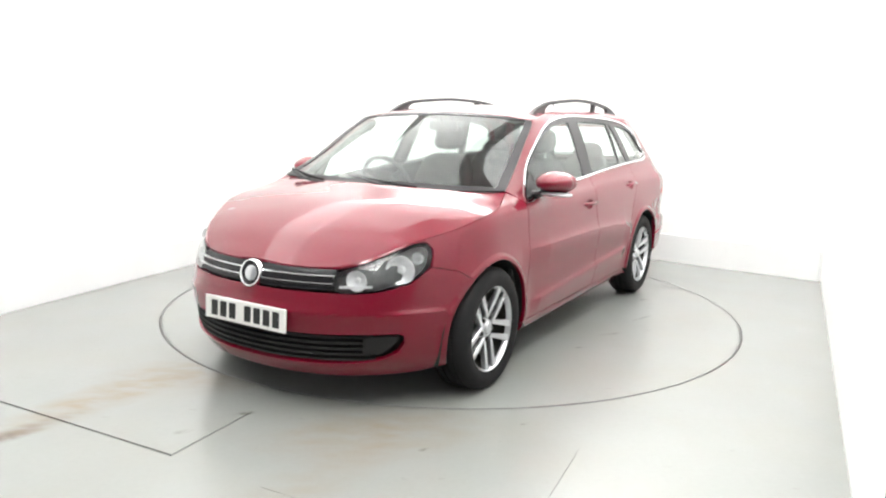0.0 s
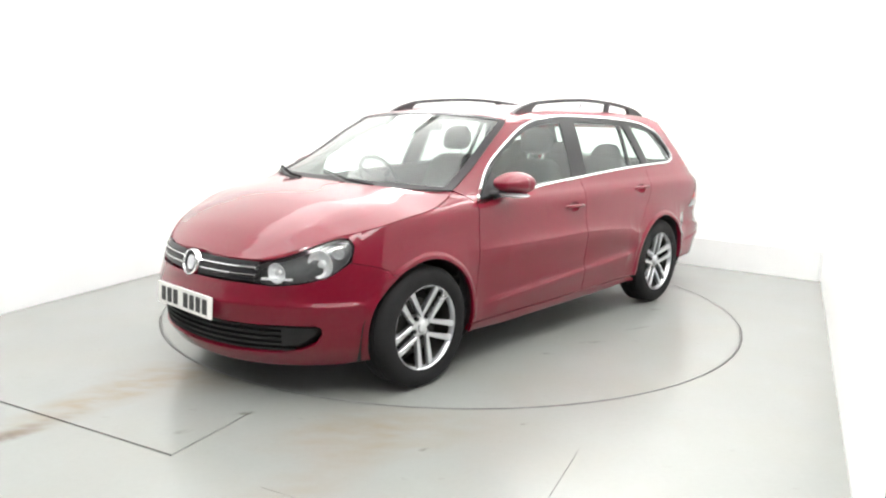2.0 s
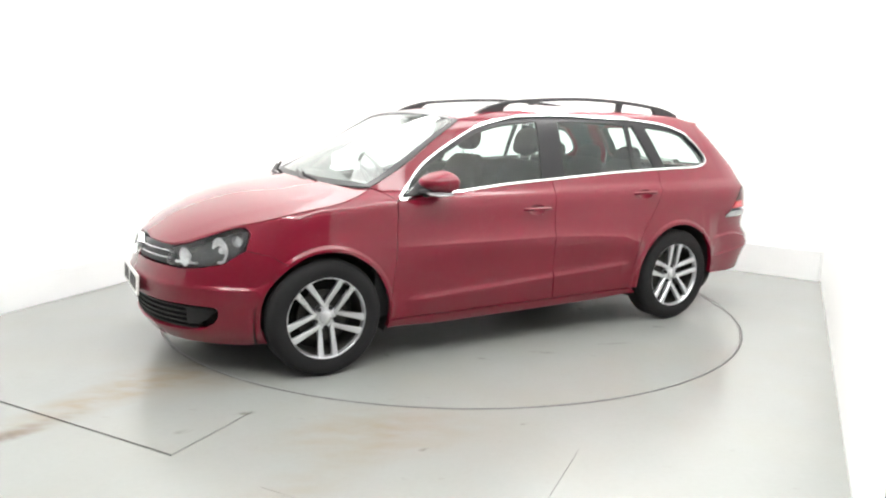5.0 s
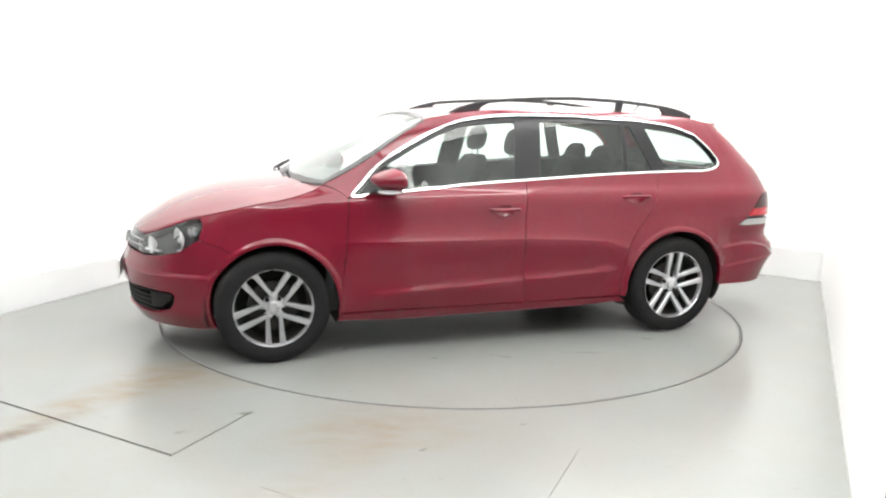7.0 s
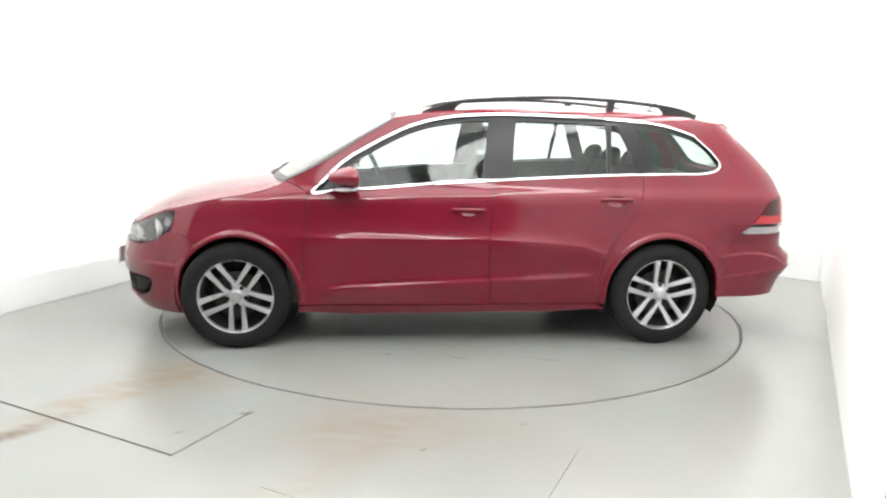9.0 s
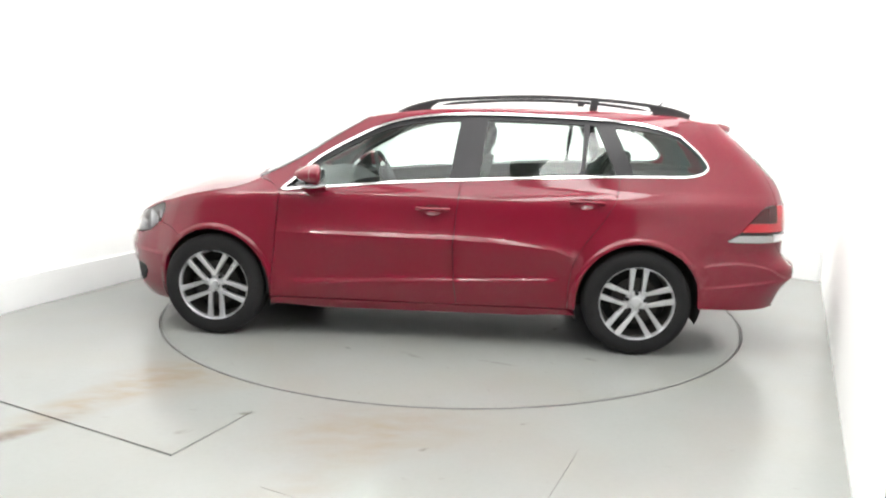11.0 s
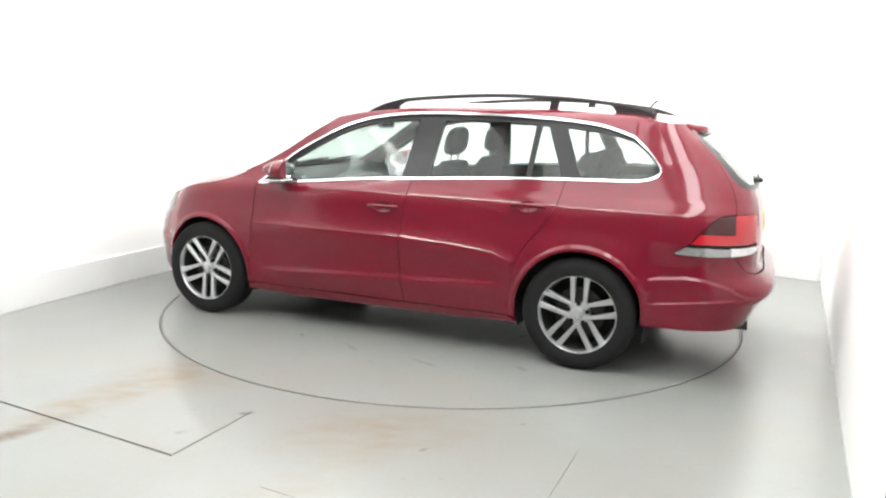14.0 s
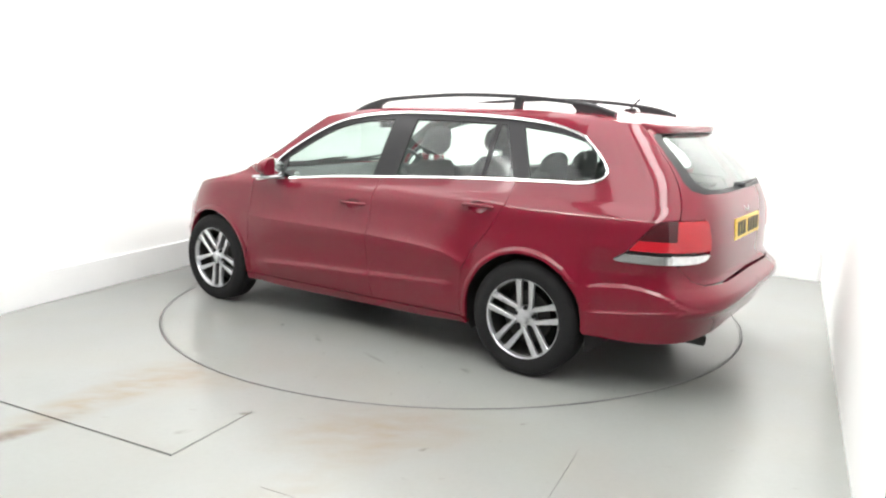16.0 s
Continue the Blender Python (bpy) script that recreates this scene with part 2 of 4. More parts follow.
def lathe(profile, segs=48, m=Matrix(), bm=None, closed=False):
    """Turns (radius, along) pairs about the local y axis."""
    bm = bm or bmesh.new()
    rings = []
    for r, a in profile:
        if r < 1e-5:
            rings.append([bm.verts.new(m @ Vector((0, a, 0)))] * segs)
        else:
            rings.append([bm.verts.new(m @ Vector((r * math.cos(2 * math.pi * i / segs), a, r * math.sin(2 * math.pi * i / segs)))) for i in range(segs)])
    pairs = list(zip(rings, rings[1:])) + ([(rings[-1], rings[0])] if closed else [])
    for p, q in pairs:
        for i in range(segs):
            vs = []
            for v in (p[i], p[(i + 1) % segs], q[(i + 1) % segs], q[i]):
                if v not in vs:
                    vs.append(v)
            if len(vs) > 2:
                bm.faces.new(vs)
    return bm


def sweep(path, section, closed=False, scale=None, up=(0, 0, 1)):
    """A section of (side, up) pairs drawn along a path of points."""
    bm, rows, n = bmesh.new(), [], len(path)
    path = [Vector(p) for p in path]
    for i, p in enumerate(path):
        a, b = (path[i - 1], path[(i + 1) % n]) if closed else (path[max(i - 1, 0)], path[min(i + 1, n - 1)])
        d = (b - a).normalized()
        upv = Vector(up[i]) if isinstance(up, list) else Vector(up)
        side = d.cross(upv).normalized()
        upw = side.cross(d)
        k = scale[i] if scale else 1
        rows.append([bm.verts.new(p + side * s * k + upw * t * k) for s, t in section])
    m = len(section)
    for i in range(n if closed else n - 1):
        for j in range(m):
            bm.faces.new((rows[i][j], rows[i][(j + 1) % m], rows[(i + 1) % n][(j + 1) % m], rows[(i + 1) % n][j]))
    if not closed:
        bm.faces.new(rows[0]), bm.faces.new(rows[-1])
    return bm


def disc_section(r, n=10, flat=1.0):
    return [(r * math.cos(2 * math.pi * i / n), r * flat * math.sin(2 * math.pi * i / n)) for i in range(n)]


def spline(pts, n=8, closed=False):
    """Points of a Catmull-Rom curve through pts."""
    p, out = [np.array(q, float) for q in pts], []
    k = len(p)
    for i in range(k if closed else k - 1):
        a, b, c, d = (p[(i + j) % k] if closed else p[min(max(i + j, 0), k - 1)] for j in (-1, 0, 1, 2))
        for t in np.arange(n) / n:
            out.append(.5 * (2 * b + (c - a) * t + (2 * a - 5 * b + 4 * c - d) * t**2 + (3 * b - a - 3 * c + d) * t**3))
    if not closed:
        out.append(p[-1])
    return [tuple(q) for q in out]


def inside(pts, poly):
    x, y = pts[:, 0], pts[:, 1]
    c = np.zeros(len(pts), bool)
    for (x1, y1), (x2, y2) in zip(poly, poly[1:] + poly[:1]):
        hit = (y1 > y) != (y2 > y)
        if y1 != y2:
            c ^= hit & (x < (x2 - x1) * (y - y1) / (y2 - y1) + x1)
    return c


def inset(poly, d):
    """The closed outline moved inwards by d."""
    p = np.array(poly)
    area = np.sum(p[:, 0] * np.roll(p[:, 1], -1) - np.roll(p[:, 0], -1) * p[:, 1])
    t1, t2 = p - np.roll(p, 1, 0), np.roll(p, -1, 0) - p
    t1, t2 = (t / np.maximum(np.linalg.norm(t, axis=1, keepdims=True), 1e-9) for t in (t1, t2))
    n1, n2 = (np.stack([-t[:, 1], t[:, 0]], 1) for t in (t1, t2))
    n = n1 + n2
    n /= np.maximum((n * n1).sum(1, keepdims=True), .6)
    return [tuple(q) for q in p + n * d * np.sign(area)]


def dense(poly, step):
    out = []
    for a, b in zip(poly, poly[1:] + poly[:1]):
        k = max(1, int(math.ceil(math.hypot(b[0] - a[0], b[1] - a[1]) / step)))
        out += [(a[0] + (b[0] - a[0]) * i / k, a[1] + (b[1] - a[1]) * i / k) for i in range(k)]
    return out


def fill(outline, holes=(), step=.04, extra=()):
    """Triangles over a plane outline with holes: points and faces."""
    from mathutils.geometry import delaunay_2d_cdt
    loops = [dense(list(l), step) for l in (outline, *holes)]
    pts, edges = [], []
    for l in loops:
        k = len(pts)
        pts += l
        edges += [(k + i, k + (i + 1) % len(l)) for i in range(len(l))]
    b = np.array(pts)
    lo, hi = b.min(0), b.max(0)
    g = np.stack(np.meshgrid(np.arange(lo[0], hi[0], step), np.arange(lo[1], hi[1], step)), -1).reshape(-1, 2)
    keep = inside(g, loops[0])
    for l in loops[1:]:
        keep &= ~inside(g, l)
    g = g[keep]
    if len(extra):
        ex = np.array(extra)
        ok = inside(ex, loops[0])
        for l in loops[1:]:
            ok &= ~inside(ex, l)
        ex = ex[ok]
        if len(ex):
            ex = ex[np.min(np.hypot(ex[:, None, 0] - b[None, :, 0], ex[:, None, 1] - b[None, :, 1]), 1) > .006]
        if len(ex) and len(g):
            g = g[np.min(np.hypot(g[:, None, 0] - ex[None, :, 0], g[:, None, 1] - ex[None, :, 1]), 1) > .014]
    else:
        ex = np.zeros((0, 2))
    if len(g):
        near = np.min(np.hypot(g[:, None, 0] - b[None, :, 0], g[:, None, 1] - b[None, :, 1]), 1)
        g = g[near > step * .45]
    allp = pts + [tuple(q) for q in g] + [tuple(q) for q in ex]
    v, _, f, *_ = delaunay_2d_cdt([Vector(q) for q in allp], edges, [], 0, 1e-6)
    v = np.array([tuple(q) for q in v])
    f = np.array([t for t in f if len(t) == 3])
    c = v[f].mean(1)
    ok = inside(c, loops[0])
    for l in loops[1:]:
        ok &= ~inside(c, l)
    return v, f[ok]


def normals_of(fn, uv, e=2e-3):
    du = fn(uv[:, 0] + e, uv[:, 1]) - fn(uv[:, 0] - e, uv[:, 1])
    dv = fn(uv[:, 0], uv[:, 1] + e) - fn(uv[:, 0], uv[:, 1] - e)
    n = np.cross(dv, du)
    return n / np.maximum(np.linalg.norm(n, axis=1, keepdims=True), 1e-12)


def sheet(name, outline, material, parent, holes=(), fn=None, step=.04, out=0.0, fold=.014, side=1, both=False, label="", gap=.0, thick=0.0, extra=()):
    """A panel of the body: an outline in (u, z) laid on the skin, moved out by `out`, with its rim folded inwards.
    side: 1 nearside, -1 offside; both: the two halves in one mesh."""
    fn = fn or skin
    if gap:
        outline = inset(outline, gap)
    uv, f = fill(outline, holes, step, extra)
    n, P = normals_of(fn, uv), fn(uv[:, 0], uv[:, 1])
    mid = np.abs(P[:, 1]) < 2e-3
    n[mid, 1] = 0
    P = P + n * out
    P[mid, 1] = 0
    a, b, c = P[f[:, 0]], P[f[:, 1]], P[f[:, 2]]
    flip = (np.cross(b - a, c - a) * n[f[:, 0]]).sum(1) < 0
    f[flip] = f[flip][:, ::-1]
    V, F, N = [P], [f], [n]
    if fold:
        count = {}
        for t in f:
            for i, j in ((t[0], t[1]), (t[1], t[2]), (t[2], t[0])):
                count[(i, j)] = 1
        rim = [e for e in count if (e[1], e[0]) not in count and not (mid[e[0]] and mid[e[1]])]
        k, extra, quads, en = len(P), [], [], []
        for i, j in rim:
            s = k + len(extra)
            extra += [P[i], P[j], P[j] - n[j] * fold, P[i] - n[i] * fold]
            w = np.cross(P[j] - P[i], n[i])
            w = w / max(np.linalg.norm(w), 1e-12)
            en += [w] * 4
            quads += [(s, s + 3, s + 2), (s, s + 2, s + 1)]
        if extra:
            V.append(np.array(extra)), F.append(np.array(quads)), N.append(np.array(en))
    if thick:
        V.append(P - n * thick), F.append(f[:, ::-1] + sum(len(q) for q in V[:-1])), N.append(-n)
    V, F, N = np.concatenate(V), np.concatenate(F), np.concatenate(N)
    mv, mn, mf = V * (1, -1, 1), N * (1, -1, 1), F[:, ::-1]
    if both:
        V, N, F = np.concatenate([V, mv]), np.concatenate([N, mn]), np.concatenate([F, mf + len(V)])
    elif side < 0:
        V, N, F = mv, mn, mf
    return obj(name, V, F, material, parent, label, N)


def grid(name, fn, nu, nv, material, parent, label="", under=.0):
    """A surface fn(a, b) over the unit square; under: a second, lower skin that gives it thickness."""
    a, b = np.meshgrid(np.linspace(0, 1, nu), np.linspace(0, 1, nv), indexing="ij")
    P = fn(a.ravel(), b.ravel())
    q = [(i * nv + j, (i + 1) * nv + j, (i + 1) * nv + j + 1, i * nv + j + 1) for i in range(nu - 1) for j in range(nv - 1)]
    if under:
        k = len(P)
        P = np.concatenate([P, P - (0, 0, under)])
        rim = [i * nv for i in range(nu)] + [(nu - 1) * nv + j for j in range(1, nv)] + [i * nv + nv - 1 for i in range(nu - 2, -1, -1)] + [j for j in range(nv - 2, 0, -1)]
        q = q + [tuple(k + i for i in reversed(t)) for t in q] + [(i, j, j + k, i + k) for i, j in zip(rim[1:] + rim[:1], rim)]
    bm = bmesh.new()
    vs = [bm.verts.new(p) for p in P]
    for t in q:
        try:
            bm.faces.new([vs[i] for i in t])
        except ValueError:
            pass
    bmesh.ops.remove_doubles(bm, verts=bm.verts, dist=1e-5)
    return part(name, bm, material, parent, label, smooth=40)


# ---------------------------------------------------------------- the studio
E1, E2 = np.array([.897, -.442]), np.array([.405, .914])      # along the back wall, along the side walls
CORNERS = [(-1.226, 4.148), (3.273, 1.053), (.172, -5.75), (-3.93, -2.93)]   # back, far side, by the camera, near side
DISC_R, CEIL = 2.047, 3.4


def flat(name, outline, z, material, holes=(), thick=.05, step=.5, label="", kind="structure", category=""):
    uv, f = fill(outline, holes, step)
    k = len(uv)
    a, b, c = uv[f[:, 0]], uv[f[:, 1]], uv[f[:, 2]]
    cw = (b - a)[:, 0] * (c - a)[:, 1] - (b - a)[:, 1] * (c - a)[:, 0] < 0
    f[cw] = f[cw][:, ::-1]
    es = {(t[i], t[(i + 1) % 3]) for t in f for i in range(3)}
    rim = [e for e in es if (e[1], e[0]) not in es]
    V = np.concatenate([np.c_[uv, np.full(k, z)], np.c_[uv, np.full(k, z - thick)]])
    F = [tuple(t) for t in f] + [tuple(t[::-1] + k) for t in f] + [(j, i, i + k, j + k) for i, j in rim]
    return tagged(obj(name, V, F, material, smooth=False), label, category, kind=kind)


def build_room():
    corner = np.array([-1.127, -2.585])
    joint = [tuple(corner + E1 * a + E2 * b) for a, b in ((-2.6, -.006), (.006, -.006), (.005, .50), (-.001, .50), (-.005, .006), (-2.6, .006))]
    circle = lambda r: [(-.01 + r * math.cos(i * math.pi / 90), .02 + r * math.sin(i * math.pi / 90)) for i in range(180)]
    slit = [tuple(np.array([.335, -2.93]) + E1 * a + E2 * b) for a, b in ((0, 0), (.0025, 0), (.0025, .45), (0, .56))]
    slit_b = [tuple(np.array([-.70, -2.82]) + E1 * a + E2 * b) for a, b in ((0, 0), (.24, 0), (.24, .003), (0, .003))]
    c = np.array(CORNERS)
    out = [tuple(c.mean(0) + (q - c.mean(0)) * 1.08) for q in c]
    floor = flat("floor", out, 0.0, M_FLOOR, (circle(DISC_R + .006), joint, slit, slit_b), label="pale grey painted studio floor with rusty tyre marks")
    base = flat("subfloor", [tuple(c.mean(0) + (q - c.mean(0)) * 1.07) for q in c], -.06, M_GAP, label="dark base under the floor joints")
    flat("ceiling", out, CEIL + .06, M_WALL, thick=.06, label="white studio ceiling")
    names = ("wall_back", "wall_far_side", "wall_camera", "wall_near_side")
    for i in range(4):
        a, b = c[i], c[(i + 1) % 4]
        d = (b - a) / np.linalg.norm(b - a)
        nrm = np.array([d[1], -d[0]])
        nrm = nrm if np.dot(nrm, c.mean(0) - a) < 0 else -nrm
        L = np.linalg.norm(b - a)
        ang = math.atan2(d[1], d[0])
        # far side wall's unseen end is greyed like the camera wall to darken reflections
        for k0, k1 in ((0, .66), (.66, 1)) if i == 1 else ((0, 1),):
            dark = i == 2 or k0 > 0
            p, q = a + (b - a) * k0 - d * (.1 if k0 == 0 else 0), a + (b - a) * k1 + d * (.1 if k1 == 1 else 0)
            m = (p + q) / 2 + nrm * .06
            tagged(part(names[i], box((np.linalg.norm(q - p), .12, CEIL + .1), Matrix.Translation((m[0], m[1], CEIL / 2 - .05)) @ Matrix.Rotation(ang, 4, "Z")), M_UNSEENWALL if dark else M_WALL, None),
                   "unseen grey wall added to darken the car's reflections" if dark else "plain white studio wall", kind="structure")
        if i in (0, 3):
            m = (a + b) / 2 - nrm * .012
            tagged(part("baseboard", box((L - .03, .022, .275 if i == 0 else .232), Matrix.Translation((m[0], m[1], .1375 if i == 0 else .116)) @ Matrix.Rotation(ang, 4, "Z"), .004), M_SKIRT, None),
                   "pale grey skirting band along the white wall", kind="structure")
    # long light panels under the ceiling, in rows along the room
    mid = c.mean(0)
    for a in (-.9, .9):
        for b in (-1.75, 1.75):
            p = mid + E1 * a + E2 * b
            light = new("ceiling_light")
            light.matrix_world = Matrix.Translation((p[0], p[1], CEIL - .04)) @ Matrix.Rotation(math.atan2(E1[1], E1[0]), 4, "Z")
            tagged(light, "long white ceiling light panel with a glowing diffuser", "ceiling light", "ceiling light panels")
            part("housing", box((1.50, 3.48, .05), Matrix.Translation((0, 0, .012)), .01), M_WALL, light)
            part("diffuser", box((1.44, 3.42, .02), Matrix.Translation((0, 0, -.024)), .004), M_LIGHT[1 if a > 0 else -1], light, "glowing white diffuser")

    # bright strips added out of view to wash the walls and light body creases
    for i in (0, 1, 2, 3):
        a, b = c[i], c[(i + 1) % 4]
        d = (b - a) / np.linalg.norm(b - a)
        nrm = np.array([-d[1], d[0]])
        nrm = nrm if np.dot(nrm, mid - a) > 0 else -nrm
        L = np.linalg.norm(b - a) - 1.0
        p = (a + b) / 2 + nrm * (.40 if i == 1 else .49)
        wide = .36 if i == 2 else .46 if i == 1 else .88
        light = new("added_strip_light")
        light.matrix_world = Matrix.Translation((p[0], p[1], CEIL - .04)) @ Matrix.Rotation(math.atan2(d[1], d[0]), 4, "Z")
        tagged(light, "bright strip light added under the ceiling along a wall", "ceiling light", "ceiling strip lights")
        part("housing", box((L + .06, wide + .06, .05), Matrix.Translation((0, 0, .012)), .01), M_WALL, light)
        part("diffuser", box((L, wide, .02), Matrix.Translation((0, 0, -.024)), .004), M_STRIP[i], light, "glowing white diffuser")


build_room()
turntable = new("turntable")
tagged(turntable, "round grey turntable disc set flush in the floor", "turntable")
part("deck", lathe([(0, .002), (DISC_R - .25, .002), (DISC_R - .013, .002), (DISC_R - .0125, -.002), (DISC_R - .0125, -.04), (0, -.04)], 180, Matrix.Rotation(radians(90), 4, "X")), M_DISC, turntable)
part("rim", lathe([(DISC_R - .012, .003), (DISC_R, .003), (DISC_R + .002, .001), (DISC_R + .002, -.03), (DISC_R - .012, -.03)], 180, Matrix.Rotation(radians(90), 4, "X"), closed=True), M_STEEL, turntable, "worn steel edge")

# ---------------------------------------------------------------- the car
car = new("estate_car")
tagged(car, "metallic red five-door estate car with black roof rails on a turntable", "car")


def arc(cx, r, a0, a1, n=24):
    return [(cx + r * math.cos(radians(a0 + (a1 - a0) * i / n)), WHEEL_R + r * math.sin(radians(a0 + (a1 - a0) * i / n))) for i in range(n + 1)]


UC, UT = U_FRONT, U_REAR
WINDOW = spline([(.85, .922), (.785, .995), (.655, 1.115), (.45, 1.235), (.245, 1.328), (.03, 1.376), (-.26, 1.398), (-.634, 1.396), (-.99, 1.383), (-1.20, 1.366), (-1.34, 1.345),
                 (-1.474, 1.305), (-1.585, 1.258), (-1.668, 1.203), (-1.714, 1.146), (-1.720, 1.112), (-1.690, 1.082), (-1.63, 1.062), (-1.53, 1.050), (-1.351, 1.047), (-.97, 1.037), (-.579, 1.019), (-.23, .999), (.134, .978), (.472, .947), (.72, .928)], 6, True)
BELT = curve([(.85, .922), (.72, .928), (.472, .947), (.134, .978), (-.23, .999), (-.579, 1.019), (-.97, 1.037), (-1.351, 1.047), (-1.53, 1.051)])
HEADLIGHT = spline([(2.20, .590), (2.215, .63), (2.205, .672), (2.09, .708), (1.95, .757), (1.85, .789), (1.785, .790), (1.75, .762), (1.757, .69), (1.84, .625), (1.965, .598), (2.10, .585)], 5, True)
LAMP = spline([(-1.80, .704), (-1.868, .752), (-1.94, .825), (-2.015, .893), (-2.09, .910), (-2.21, .912), (-2.305, .904), (-2.346, .81), (-2.335, .74), (-2.285, .708), (-2.12, .699), (-1.94, .697)], 5, True)
LOWER = [(UC, .242), (2.40, .243), (2.2, .246), (2.05, .253), (1.945, .272), (1.885, .300), (1.858, .345), (1.862, .378), (1.885, .390), (2.06, .393), (2.4, .390), (UC, .388)]
SEAM_A = [(.925, .262), (.922, .36), (.895, .56), (.878, .755), (.866, .916)]
SEAM_B = [(-.225, .258), (-.205, .40), (-.196, .62), (-.21, .80), (-.232, .998)]
SEAM_C = [(-.885, .262), (-.885, .40), (-.905, .54), (-.97, .66), (-1.07, .79), (-1.14, .91), (-1.165, 1.04)]
SCREEN_EDGE = spline([(1.0, .990), (.87, 1.050), (.72, 1.133), (.545, 1.248), (.42, 1.322), (.368, 1.356)], 6)


def crease_points(u0, u1):
    """Extra points along the creases of the flank, so that they stay crisp."""
    pts = []
    for u in np.arange(u0, u1, .024):
        pts += [(u, float(crease_z(u)) + d) for d in (-.09, -.06, -.035, -.018, -.008, -.002, .001, .006, .012, .020, .031, .046, .066, .09)]
        zc = .392 - .047 * u
        if -.86 < u < .82:
            pts += [(u, zc + d) for d in (-.06, -.03, -.012, 0, .008, .016, .024, .034)]
    return pts


def lip_points(cx):
    return [(cx + r * math.cos(a), WHEEL_R + r * math.sin(a)) for r in (.365, .371, .377, .383, .389, .397, .412) for a in np.linspace(-.5, math.pi + .5, 70)]


def shelf_points(u0, u1, zs):
    return [(u, z) for u in np.arange(u0, u1, .028) for z in zs]


def hood_points(us):
    e = skin(us, hood_edge(us))
    return e


_us = np.linspace(1.0, UC, 600)
_he = hood_points(_us)
_hx, _hy, _hz = _he[::-1, 0], _he[::-1, 1], _he[::-1, 2]


def hood_fn(a, b):
    """a from tail to nose, b across."""
    v = 2 * b - 1
    x0 = 1.155 - .155 * v**2
    x = x0 + (2.034 - x0) * np.sin(a * np.pi / 2)
    o = np.argsort(_hx)
    ye, ze = np.interp(x, _hx[o], _hy[o]) - .003, np.interp(x, _hx[o], _hz[o])
    w = np.abs(v)
    # a gentle dome up to the crease, then a steep flank down to the shut line
    lift = .020 * np.clip((2.02 - x) / .35, 0, 1) * np.clip((x - .98) / .12, 0, 1)
    zc, zm = ze + lift, hood_mid(x)
    k = np.clip((w - .85) / .15, 0, 1)
    z = zm + (zc - zm) * (w / .88) ** 2.2
    z = np.where(w < .85, z, np.minimum(z, zc + (ze - zc) * k**1.3))
    return np.stack([x, v * ye, z + .004 * np.clip((2.03 - x) / .1, 0, 1)], -1)


_ur = np.linspace(.375, UT, 900)
_re = skin(_ur, roof_edge(_ur))


def roof_fn(a, b):
    v = 2 * b - 1
    x0 = .337 + .03 * v**2
    x = x0 + (-1.800 - x0) * np.sin(a * np.pi / 2)
    o = np.argsort(_re[:, 0])
    ye, ze = np.interp(x, _re[o, 0], _re[o, 1]) - .002, np.interp(x, _re[o, 0], _re[o, 2])
    w = np.abs(v)
    return np.stack([x, v * ye, np.maximum(roof_mid(x), ze) + (ze - np.maximum(roof_mid(x), ze)) * w**3.0], -1)


def screen_fn(a, b, inset_y=0.0):
    """The windscreen: a up the glass, b across."""
    v = 2 * b - 1
    e = np.array([skin(*q) for q in SCREEN_EDGE])
    t = np.linspace(0, 1, len(e))
    ex, ey, ez = (np.interp(a, t, e[:, i]) for i in range(3))
    cx, cz = 1.155 + (.335 - 1.155) * a, .975 + (1.402 - .975) * a + .035 * np.sin(a * np.pi)
    w = np.abs(v) ** 2.2
    return np.stack([cx + (ex - cx) * w, ey * v, cz + (ez - cz) * w], -1)


